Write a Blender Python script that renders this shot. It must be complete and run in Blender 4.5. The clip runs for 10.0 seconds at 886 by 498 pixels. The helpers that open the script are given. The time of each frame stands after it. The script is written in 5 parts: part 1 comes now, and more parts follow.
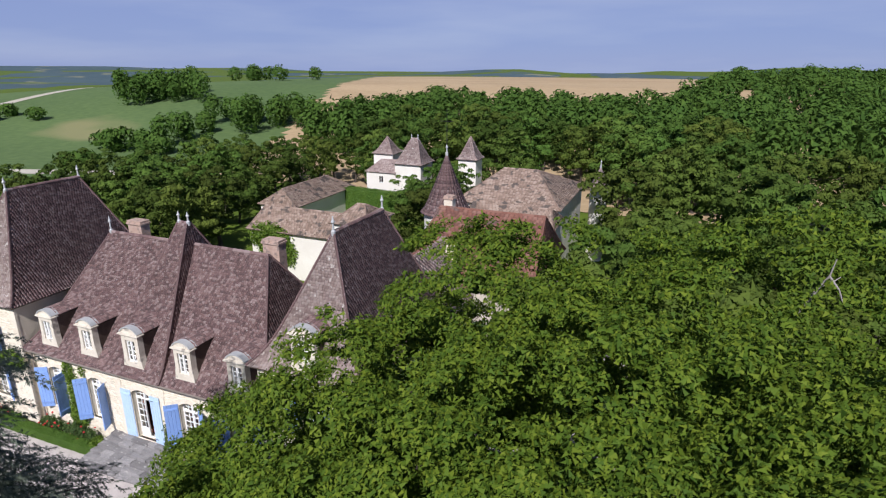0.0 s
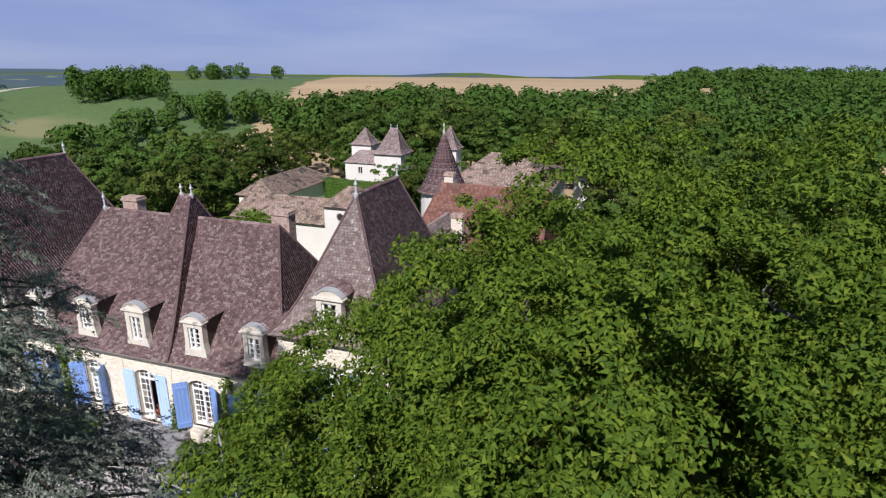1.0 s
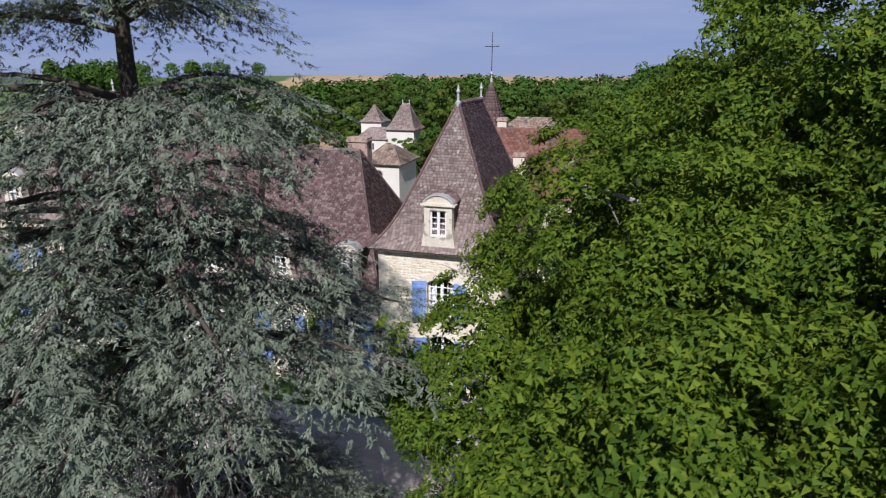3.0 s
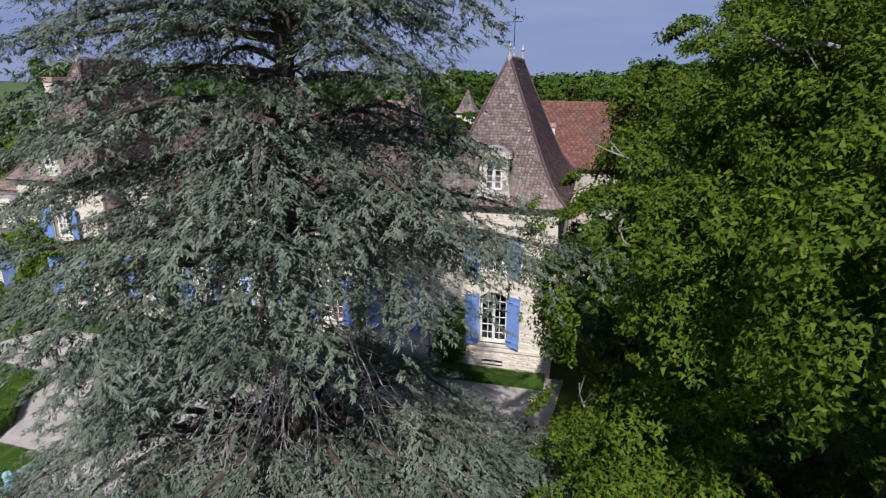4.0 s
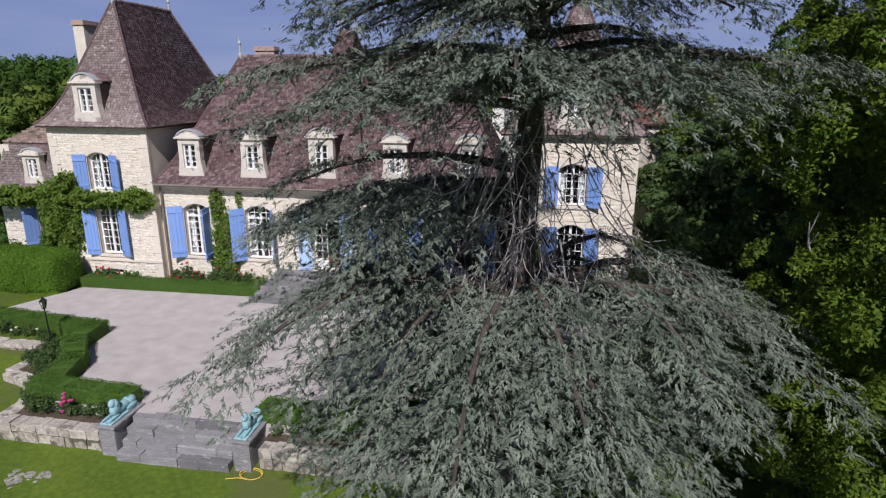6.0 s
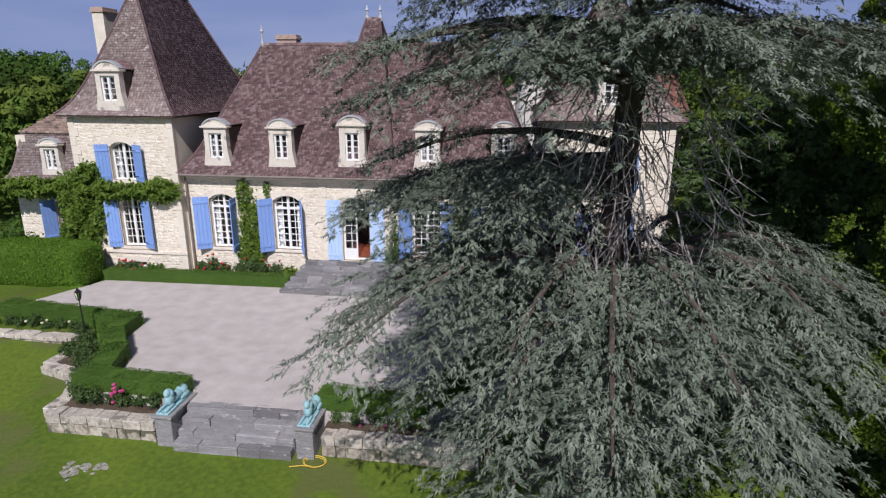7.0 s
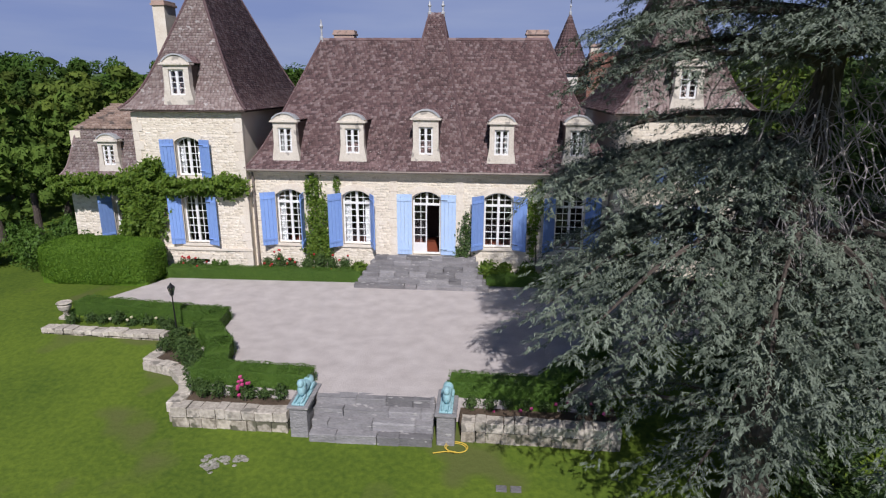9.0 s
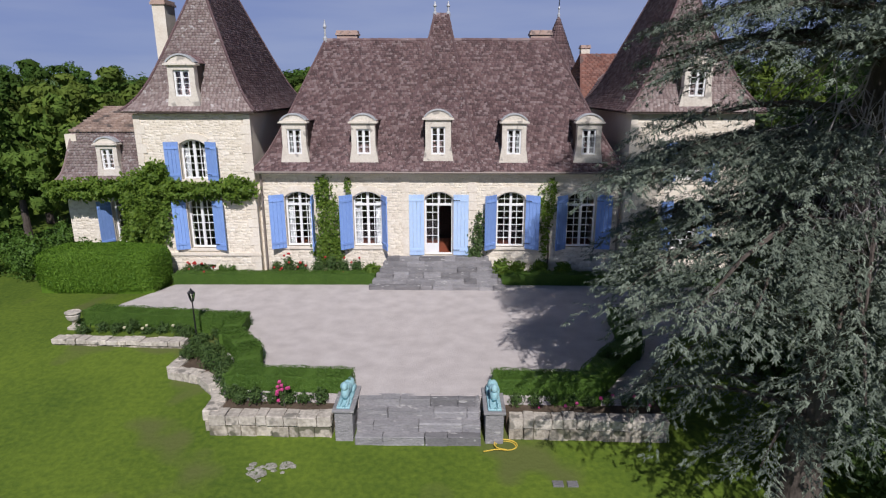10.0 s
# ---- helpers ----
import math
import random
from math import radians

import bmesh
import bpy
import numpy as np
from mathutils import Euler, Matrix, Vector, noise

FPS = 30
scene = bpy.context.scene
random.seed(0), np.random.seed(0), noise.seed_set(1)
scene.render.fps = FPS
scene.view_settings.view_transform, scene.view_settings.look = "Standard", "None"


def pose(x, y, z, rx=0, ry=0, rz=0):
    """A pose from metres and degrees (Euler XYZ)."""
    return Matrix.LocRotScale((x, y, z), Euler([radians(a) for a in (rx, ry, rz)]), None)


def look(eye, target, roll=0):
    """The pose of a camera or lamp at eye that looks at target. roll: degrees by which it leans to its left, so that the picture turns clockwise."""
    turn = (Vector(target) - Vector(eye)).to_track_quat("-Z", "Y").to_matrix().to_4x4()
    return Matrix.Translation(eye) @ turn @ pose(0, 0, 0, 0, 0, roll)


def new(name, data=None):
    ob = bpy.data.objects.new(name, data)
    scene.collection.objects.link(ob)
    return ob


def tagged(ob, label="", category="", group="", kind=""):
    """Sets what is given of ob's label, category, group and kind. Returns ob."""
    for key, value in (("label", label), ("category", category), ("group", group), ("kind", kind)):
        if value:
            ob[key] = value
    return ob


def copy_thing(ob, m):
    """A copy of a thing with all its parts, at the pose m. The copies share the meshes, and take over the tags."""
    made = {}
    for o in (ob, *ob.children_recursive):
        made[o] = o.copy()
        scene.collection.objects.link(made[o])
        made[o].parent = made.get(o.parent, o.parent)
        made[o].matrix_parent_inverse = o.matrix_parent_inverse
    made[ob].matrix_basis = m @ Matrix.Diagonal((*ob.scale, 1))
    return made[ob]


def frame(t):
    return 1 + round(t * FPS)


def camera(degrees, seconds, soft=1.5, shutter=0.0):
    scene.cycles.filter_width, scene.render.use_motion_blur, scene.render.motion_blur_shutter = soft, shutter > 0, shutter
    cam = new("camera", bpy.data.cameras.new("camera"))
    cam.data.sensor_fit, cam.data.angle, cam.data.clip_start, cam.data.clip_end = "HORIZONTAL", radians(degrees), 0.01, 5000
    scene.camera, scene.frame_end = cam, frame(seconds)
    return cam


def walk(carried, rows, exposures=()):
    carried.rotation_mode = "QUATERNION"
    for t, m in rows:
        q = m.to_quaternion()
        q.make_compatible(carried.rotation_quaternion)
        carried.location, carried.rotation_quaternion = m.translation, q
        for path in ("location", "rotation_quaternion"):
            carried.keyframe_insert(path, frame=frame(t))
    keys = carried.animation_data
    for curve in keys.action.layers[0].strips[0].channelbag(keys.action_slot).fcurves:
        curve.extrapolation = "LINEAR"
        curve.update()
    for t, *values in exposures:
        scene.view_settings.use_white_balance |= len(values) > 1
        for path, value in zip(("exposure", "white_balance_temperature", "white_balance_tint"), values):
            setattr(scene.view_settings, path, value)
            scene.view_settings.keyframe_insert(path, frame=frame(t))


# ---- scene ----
cam = camera(74.1, 10.0, 1.2, 0.1)

PATH = [
    (0, (23.66, -18.004, 19.589), (22.937, -16.243, 18.973), 0.2),
    (0.5, (22.435, -18.573, 18.735), (21.78, -16.784, 18.125), 0.4),
    (1, (21.281, -19.191, 17.859), (20.681, -17.381, 17.255), 0.4),
    (1.5, (20.081, -19.73, 16.903), (19.516, -17.907, 16.304), 0.3),
    (2, (18.803, -20.278, 15.938), (18.265, -18.445, 15.345), 0.5),
    (2.5, (17.615, -20.754, 14.939), (17.085, -18.918, 14.35), 0.4),
    (4, (13.962, -22.449, 12.051), (13.493, -20.59, 11.48), 0.2),
    (4.5, (12.703, -22.966, 11.078), (12.262, -21.098, 10.517), 0.4),
    (5.5, (10.063, -23.878, 9.512), (9.725, -21.982, 8.973), 0.4),
    (7, (6.889, -24.398, 8.705), (6.648, -22.491, 8.154), 0.2),
    (7.5, (5.735, -24.62, 8.536), (5.515, -22.709, 7.987), 0.3),
    (8, (4.676, -24.797, 8.446), (4.468, -22.885, 7.899), 0.3),
    (8.5, (3.621, -24.99, 8.408), (3.439, -23.074, 7.863), 0.3),
    (9, (2.571, -25.147, 8.316), (2.427, -23.227, 7.776), 0.3),
    (9.5, (1.542, -25.196, 8.219), (1.455, -23.27, 7.685), 0.2),
    (10, (0.511, -25.197, 8.114), (0.482, -23.268, 7.588), 0.0),
]
walk(cam, [(t, look(eye, target, roll)) for t, eye, target, roll in PATH], [(0, 0.12, 6000, 14), (3, 0.02, 6000, 14), (5, -0.24, 5930, 16), (7, -0.19, 5920, 17), (10, -0.19, 5980, 15)])

# world, sun
SUN_EL, SUN_AZ = 44.0, 171.0
world = bpy.data.worlds.new("world")
scene.world = world
world.use_nodes = True
wn = world.node_tree.nodes
sky = wn.new("ShaderNodeTexSky")
sky.sky_type, sky.sun_disc = "NISHITA", False
sky.sun_elevation, sky.sun_rotation = radians(SUN_EL), radians(SUN_AZ)
sky.altitude, sky.air_density, sky.dust_density, sky.ozone_density = 1500, 0.8, 0.2, 3.0
haze = wn.new("ShaderNodeMix")
haze.data_type = "RGBA"
high = wn.new("ShaderNodeSeparateXYZ")
fade = wn.new("ShaderNodeMapRange")
fade.inputs[1].default_value, fade.inputs[2].default_value = 0.18, 0.55
fade.inputs[3].default_value, fade.inputs[4].default_value = 0.85, 0.0
world.node_tree.links.new(high.outputs[2], fade.inputs[0])
world.node_tree.links.new(fade.outputs[0], haze.inputs[0])
cloud = wn.new("ShaderNodeTexNoise")
cloud.inputs["Scale"].default_value, cloud.inputs["Detail"].default_value = 2.2, 5
wco, wmp = wn.new("ShaderNodeTexCoord"), wn.new("ShaderNodeMapping")
wmp.inputs["Scale"].default_value = (1, 1, 7)
tone = wn.new("ShaderNodeMix")
tone.data_type = "RGBA"
tone.inputs[6].default_value, tone.inputs[7].default_value = (4.5, 5.5, 9.3, 1), (6.6, 7.4, 10.2, 1)
soft_range = wn.new("ShaderNodeMapRange")
soft_range.inputs[1].default_value, soft_range.inputs[2].default_value = 0.42, 0.75
wl = world.node_tree.links
wl.new(wco.outputs["Generated"], wmp.inputs[0])
wl.new(wco.outputs["Generated"], high.inputs[0])
wl.new(wmp.outputs[0], cloud.inputs["Vector"])
wl.new(cloud.outputs[0], soft_range.inputs[0])
wl.new(soft_range.outputs[0], tone.inputs[0])
wl.new(tone.outputs[2], haze.inputs[7])
wl.new(sky.outputs[0], haze.inputs[6])
wl.new(haze.outputs[2], wn["Background"].inputs[0])
wn["Background"].inputs[1].default_value = 0.058
sun = new("sun", bpy.data.lights.new("sun", "SUN"))
sun.data.energy, sun.data.angle, sun.data.color = 5.0, radians(0.6), (1.0, 0.94, 0.86)
sun.matrix_world = look((0, 0, 0), (-math.sin(radians(SUN_AZ)) * math.cos(radians(SUN_EL)), -math.cos(radians(SUN_AZ)) * math.cos(radians(SUN_EL)), -math.sin(radians(SUN_EL))))
rng = np.random.default_rng(7)


# materials
def mat(name, c1, c2, scale=1.5, fine=25.0, rough=0.85, bump=0.25, island=None, objrand=0.0, metal=0.0, spec=0.3, spots=None, leaf=0.0, stretch=(1, 1, 1), hue=0.0):
    """Two scales of noise between c1 and c2; island: two more tints, picked piece by piece; spots: (colour, scale, share)."""
    m = bpy.data.materials.new(name)
    m.use_nodes = True
    n, lk = m.node_tree.nodes, m.node_tree.links
    b = n["Principled BSDF"]
    co = n.new("ShaderNodeTexCoord")
    mp = n.new("ShaderNodeMapping")
    mp.inputs["Scale"].default_value = stretch
    lk.new(co.outputs["Object"], mp.inputs[0])
    big, small = n.new("ShaderNodeTexNoise"), n.new("ShaderNodeTexNoise")
    for node, s, d in ((big, scale, 4), (small, fine, 3)):
        node.inputs["Scale"].default_value, node.inputs["Detail"].default_value = s, d
        lk.new(mp.outputs[0], node.inputs["Vector"])
    add = n.new("ShaderNodeMath")
    add.operation = "ADD"
    lk.new(big.outputs[0], add.inputs[0])
    lk.new(small.outputs[0], add.inputs[1])
    ramp = n.new("ShaderNodeMapRange")
    ramp.inputs[1].default_value, ramp.inputs[2].default_value = 0.7, 1.3
    lk.new(add.outputs[0], ramp.inputs[0])
    mix = n.new("ShaderNodeMix")
    mix.data_type = "RGBA"
    lk.new(ramp.outputs[0], mix.inputs[0])
    mix.inputs[6].default_value, mix.inputs[7].default_value = (*c1, 1), (*c2, 1)
    out = mix.outputs[2]
    if island:
        geo = n.new("ShaderNodeNewGeometry")
        cr = n.new("ShaderNodeValToRGB")
        for k, c in enumerate(island):
            e = cr.color_ramp.elements[k] if k < 2 else cr.color_ramp.elements.new(0.5)
            e.color = (*c, 1)
        for k, e in enumerate(sorted(cr.color_ramp.elements, key=lambda e: e.position)):
            e.position = k / (len(island) - 1)
        for k, c in enumerate(island):
            cr.color_ramp.elements[k].color = (*c, 1)
        lk.new(geo.outputs["Random Per Island"], cr.inputs[0])
        mi = n.new("ShaderNodeMix")
        mi.data_type = "RGBA"
        mi.inputs[0].default_value = 0.6
        lk.new(out, mi.inputs[6])
        lk.new(cr.outputs[0], mi.inputs[7])
        out = mi.outputs[2]
    if objrand:
        oi = n.new("ShaderNodeObjectInfo")
        hs = n.new("ShaderNodeHueSaturation")
        mr = n.new("ShaderNodeMapRange")
        mr.inputs[3].default_value, mr.inputs[4].default_value = 1 - objrand, 1 + objrand
        lk.new(oi.outputs["Random"], mr.inputs[0])
        lk.new(mr.outputs[0], hs.inputs["Value"])
        if hue:
            turn, frac = n.new("ShaderNodeMapRange"), n.new("ShaderNodeMath")
            frac.operation, frac.inputs[1].default_value = "PINGPONG", 0.17
            turn.inputs[2].default_value, turn.inputs[3].default_value, turn.inputs[4].default_value = 0.17, 0.5 - hue, 0.5 + hue
            lk.new(oi.outputs["Random"], frac.inputs[0])
            lk.new(frac.outputs[0], turn.inputs[0])
            lk.new(turn.outputs[0], hs.inputs["Hue"])
        lk.new(out, hs.inputs["Color"])
        out = hs.outputs[0]
    if spots:
        sp = n.new("ShaderNodeTexNoise")
        sp.inputs["Scale"].default_value, sp.inputs["Detail"].default_value = spots[1], 2
        lk.new(mp.outputs[0], sp.inputs["Vector"])
        st = n.new("ShaderNodeMapRange")
        st.inputs[1].default_value, st.inputs[2].default_value = 1 - spots[2], 1.06 - spots[2]
        lk.new(sp.outputs[0], st.inputs[0])
        ms = n.new("ShaderNodeMix")
        ms.data_type = "RGBA"
        lk.new(st.outputs[0], ms.inputs[0])
        lk.new(out, ms.inputs[6])
        ms.inputs[7].default_value = (*spots[0], 1)
        out = ms.outputs[2]
    lk.new(out, b.inputs["Base Color"])
    b.inputs["Roughness"].default_value, b.inputs["Metallic"].default_value = rough, metal
    b.inputs["Specular IOR Level"].default_value = spec
    if bump:
        bp = n.new("ShaderNodeBump")
        bp.inputs["Strength"].default_value, bp.inputs["Distance"].default_value = bump, 0.03
        lk.new(add.outputs[0], bp.inputs["Height"])
        lk.new(bp.outputs[0], b.inputs["Normal"])
    if leaf:
        tr = n.new("ShaderNodeBsdfTranslucent")
        lk.new(out, tr.inputs[0])
        ad = n.new("ShaderNodeMixShader")
        ad.inputs[0].default_value = leaf
        lk.new(b.outputs[0], ad.inputs[1])
        lk.new(tr.outputs[0], ad.inputs[2])
        lk.new(ad.outputs[0], n["Material Output"].inputs[0])
    return m


M_STONE = mat("limestone", (0.68, 0.60, 0.48), (0.82, 0.75, 0.63), 1.2, 18, 0.9, 0.5, island=[(0.54, 0.47, 0.37), (0.75, 0.68, 0.56), (0.85, 0.79, 0.69)])
M_BLOCK = mat("limestone_block", (0.64, 0.57, 0.46), (0.83, 0.77, 0.65), 1.4, 18, 0.9, 0.5, objrand=0.10)
M_SINGLETILE = mat("single_tile", (0.105, 0.066, 0.066), (0.245, 0.165, 0.160), 0.9, 9, 0.88, 0.3, objrand=0.4, spots=((0.50, 0.46, 0.45), 15.0, 0.35))
M_MORTAR = mat("lime_mortar", (0.70, 0.62, 0.50), (0.81, 0.74, 0.62), 1.0, 30, 0.95, 0.4)
M_ASHLAR = mat("dressed_stone", (0.66, 0.58, 0.47), (0.80, 0.74, 0.64), 1.5, 14, 0.85, 0.2)
M_OLDSTONE = mat("weathered_stone", (0.34, 0.30, 0.25), (0.66, 0.60, 0.51), 1.6, 11, 0.9, 0.6, objrand=0.18, spots=((0.24, 0.22, 0.185), 3.1, 0.40))
M_STAINED = mat("stained_stone", (0.19, 0.165, 0.125), (0.56, 0.50, 0.41), 2.2, 9, 0.95, 0.8, objrand=0.2, spots=((0.13, 0.125, 0.085), 2.6, 0.45))
M_GREYSTONE = mat("grey_stone", (0.10, 0.097, 0.10), (0.34, 0.325, 0.325), 2.2, 15, 0.9, 0.8, island=[(0.11, 0.106, 0.11), (0.31, 0.30, 0.30)], objrand=0.28, spots=((0.41, 0.395, 0.38), 4.0, 0.37), stretch=(0.8, 1.4, 2.0))
M_LAWNROCK = mat("lawn_rock", (0.20, 0.19, 0.15), (0.44, 0.42, 0.36), 5, 24, 0.95, 0.8, spots=((0.10, 0.13, 0.05), 7, 0.46))
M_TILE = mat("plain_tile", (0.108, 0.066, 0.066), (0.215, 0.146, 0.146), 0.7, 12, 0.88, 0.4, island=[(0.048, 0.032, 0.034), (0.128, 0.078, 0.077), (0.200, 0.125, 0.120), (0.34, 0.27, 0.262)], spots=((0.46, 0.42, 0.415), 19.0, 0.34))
# greyed tile, also brightened to carry sunlight on the tower fronts
M_TILEG = mat("greyed_sunlit_tile", (0.21, 0.155, 0.145), (0.33, 0.265, 0.25), 0.8, 9, 0.9, 0.3, island=[(0.17, 0.120, 0.115), (0.27, 0.20, 0.185), (0.36, 0.29, 0.27), (0.42, 0.36, 0.34)], spots=((0.52, 0.47, 0.45), 5.0, 0.36))
M_RED = mat("red_tile", (0.16, 0.075, 0.058), (0.25, 0.125, 0.098), 0.8, 9, 0.88, 0.3, island=[(0.12, 0.058, 0.048), (0.22, 0.095, 0.068), (0.26, 0.15, 0.12)], spots=((0.15, 0.10, 0.09), 0.9, 0.40))
M_CANAL = mat("canal_tile", (0.20, 0.14, 0.11), (0.34, 0.26, 0.21), 0.8, 9, 0.9, 0.3, island=[(0.15, 0.105, 0.085), (0.28, 0.20, 0.16), (0.42, 0.34, 0.29)], spots=((0.11, 0.09, 0.08), 1.2, 0.42))
M_WOODD = mat("dark_timber", (0.07, 0.05, 0.04), (0.12, 0.09, 0.075), 3, 30, 0.7, 0.2)
M_LEAD = mat("lead_sheet", (0.40, 0.41, 0.43), (0.54, 0.55, 0.56), 2, 20, 0.5, 0.1, metal=0.15, spec=0.5)
M_ZINC = mat("zinc_pipe", (0.20, 0.17, 0.15), (0.28, 0.24, 0.21), 3, 20, 0.6, 0.1, metal=0.3)
M_BLUE = mat("blue_paint", (0.19, 0.31, 0.66), (0.25, 0.39, 0.74), 1.2, 25, 0.55, 0.1, objrand=0.12, stretch=(1, 1, 0.3))
M_BLUEPALE = mat("faded_blue_paint", (0.40, 0.55, 0.82), (0.50, 0.65, 0.87), 1.2, 25, 0.6, 0.1, stretch=(1, 1, 0.3))
M_DORMER = mat("dormer_stone", (0.58, 0.52, 0.44), (0.74, 0.69, 0.60), 2.0, 14, 0.85, 0.3, spots=((0.36, 0.33, 0.29), 2.2, 0.40))
M_WHITE = mat("white_paint", (0.74, 0.74, 0.74), (0.82, 0.82, 0.81), 3, 30, 0.45, 0.05)
M_CURTAIN = mat("curtain_cloth", (0.55, 0.55, 0.56), (0.72, 0.72, 0.72), 3, 12, 0.9, 0.2, stretch=(4, 4, 0.4))
# near-black colour standing in for the shade of unlit rooms
M_DARK = mat("room_shade", (0.03, 0.026, 0.024), (0.055, 0.047, 0.042), 1, 10, 0.9, 0.1)
M_REDWOOD = mat("red_wood", (0.22, 0.06, 0.03), (0.30, 0.09, 0.05), 2, 20, 0.5, 0.1)
M_BRICK = mat("chimney_brick", (0.38, 0.26, 0.21), (0.50, 0.38, 0.32), 4, 25, 0.9, 0.4, spots=((0.26, 0.20, 0.18), 5.0, 0.42))
M_WHITEWALL = mat("white_render", (0.70, 0.66, 0.60), (0.80, 0.77, 0.72), 0.6, 12, 0.9, 0.2)
M_IRON = mat("dark_iron", (0.02, 0.02, 0.022), (0.05, 0.05, 0.05), 5, 30, 0.5, 0.1, metal=0.6)
M_GRAVEL = mat("pale_gravel", (0.42, 0.375, 0.355), (0.59, 0.54, 0.51), 1.7, 24, 0.95, 0.5)
M_SOIL = mat("bed_soil", (0.07, 0.05, 0.035), (0.13, 0.095, 0.065), 2, 20, 0.95, 0.6)
M_VERDI = mat("verdigris_bronze", (0.24, 0.44, 0.48), (0.40, 0.60, 0.64), 3, 20, 0.7, 0.3, spots=((0.14, 0.29, 0.31), 6, 0.36))
M_LAWN = mat("lawn_grass", (0.056, 0.098, 0.008), (0.118, 0.172, 0.014), 0.3, 7, 0.9, 0.8, spots=((0.10, 0.12, 0.028), 0.35, 0.40))
M_BLADE = mat("grass_blade", (0.065, 0.135, 0.02), (0.14, 0.225, 0.04), 0.3, 9, 0.8, 0, leaf=0.3, island=[(0.05, 0.11, 0.018), (0.15, 0.22, 0.045)])
M_FIELDG = mat("crop_green", (0.070, 0.120, 0.040), (0.115, 0.175, 0.058), 0.02, 0.6, 0.95, 0.2, spots=((0.22, 0.22, 0.10), 0.02, 0.36))
M_WHEAT = mat("ripe_wheat", (0.36, 0.26, 0.15), (0.48, 0.36, 0.22), 0.02, 0.5, 0.95, 0.2, stretch=(1, 3, 1))
M_TRACK = mat("chalk_track", (0.42, 0.38, 0.32), (0.56, 0.52, 0.45), 0.1, 3, 0.95, 0.2)
# blue distance haze is mixed into this base colour
M_FARLAND = mat("far_country_hazed", (0.050, 0.085, 0.105), (0.072, 0.112, 0.125), 0.004, 0.05, 0.95, 0, spots=((0.20, 0.21, 0.14), 0.006, 0.38))
M_BARK = mat("grey_bark", (0.050, 0.040, 0.033), (0.120, 0.098, 0.082), 2.5, 18, 0.95, 0.8, stretch=(1, 1, 0.3))
M_DEADWOOD = mat("dead_twig_grey", (0.26, 0.23, 0.22), (0.38, 0.35, 0.34), 4, 30, 0.95, 0.3)
M_OAK = mat("oak_leaf", (0.046, 0.098, 0.012), (0.120, 0.180, 0.018), 0.7, 2.5, 0.7, 0, leaf=0.18, island=[(0.032, 0.072, 0.008), (0.092, 0.148, 0.013), (0.185, 0.230, 0.020)], spec=0.15)
M_WOOD1 = mat("wood_leaf", (0.058, 0.104, 0.018), (0.106, 0.154, 0.024), 0.06, 0.5, 0.8, 0, leaf=0.2, island=[(0.056, 0.100, 0.020), (0.098, 0.146, 0.025)], objrand=0.4, hue=0.022, spec=0.12)
M_CEDAR = mat("cedar_needle", (0.036, 0.056, 0.037), (0.275, 0.318, 0.240), 1.3, 6, 0.75, 0, leaf=0.05)
M_BOX = mat("box_leaf", (0.055, 0.125, 0.014), (0.110, 0.205, 0.026), 0.6, 6, 0.6, 0.3, leaf=0.25, island=[(0.040, 0.095, 0.014), (0.125, 0.215, 0.034)])
M_TALLHEDGE = mat("laurel_leaf", (0.070, 0.165, 0.012), (0.130, 0.250, 0.020), 0.6, 6, 0.6, 0.3, leaf=0.25, island=[(0.045, 0.110, 0.010), (0.175, 0.290, 0.030)], spec=0.2)
M_VINE = mat("vine_leaf", (0.080, 0.155, 0.016), (0.150, 0.240, 0.028), 0.8, 6, 0.6, 0, leaf=0.35, island=[(0.055, 0.120, 0.014), (0.210, 0.295, 0.036)])
M_SHRUB = mat("shrub_leaf", (0.040, 0.085, 0.022), (0.085, 0.145, 0.035), 0.8, 6, 0.65, 0, leaf=0.25, island=[(0.034, 0.07, 0.018), (0.12, 0.18, 0.05)])
M_ROSE = mat("red_petal", (0.45, 0.03, 0.03), (0.60, 0.07, 0.06), 3, 20, 0.6, 0)
M_PINK = mat("pink_petal", (0.55, 0.05, 0.20), (0.70, 0.12, 0.32), 3, 20, 0.6, 0)
M_YELLOW = mat("pale_petal", (0.75, 0.68, 0.40), (0.85, 0.80, 0.60), 3, 20, 0.6, 0)
M_HOSE = mat("yellow_hose", (0.62, 0.42, 0.05), (0.72, 0.52, 0.08), 3, 20, 0.5, 0)
M_GLASS = bpy.data.materials.new("window_glass")
M_GLASS.use_nodes = True
gb = M_GLASS.node_tree.nodes["Principled BSDF"]
gb.inputs["Base Color"].default_value = (0.9, 0.93, 0.95, 1)
gb.inputs["Roughness"].default_value, gb.inputs["Transmission Weight"].default_value, gb.inputs["IOR"].default_value = 0.03, 1.0, 1.45


# building helpers
def link_mesh(name, me, m, parent=None, label=""):
    me.materials.append(m)
    ob = new(name, me)
    if parent:
        ob.parent = parent
    if label:
        ob["label"] = label
    return ob


def part(name, bm, m, parent, label=""):
    me = bpy.data.meshes.new(name)
    bm.normal_update()
    bm.to_mesh(me)
    bm.free()
    return link_mesh(name, me, m, parent, label)


def thing(name, label, category, group="", kind="", at=(0, 0, 0)):
    ob = new(name)
    ob.location = at
    return tagged(ob, label, category, group, kind)


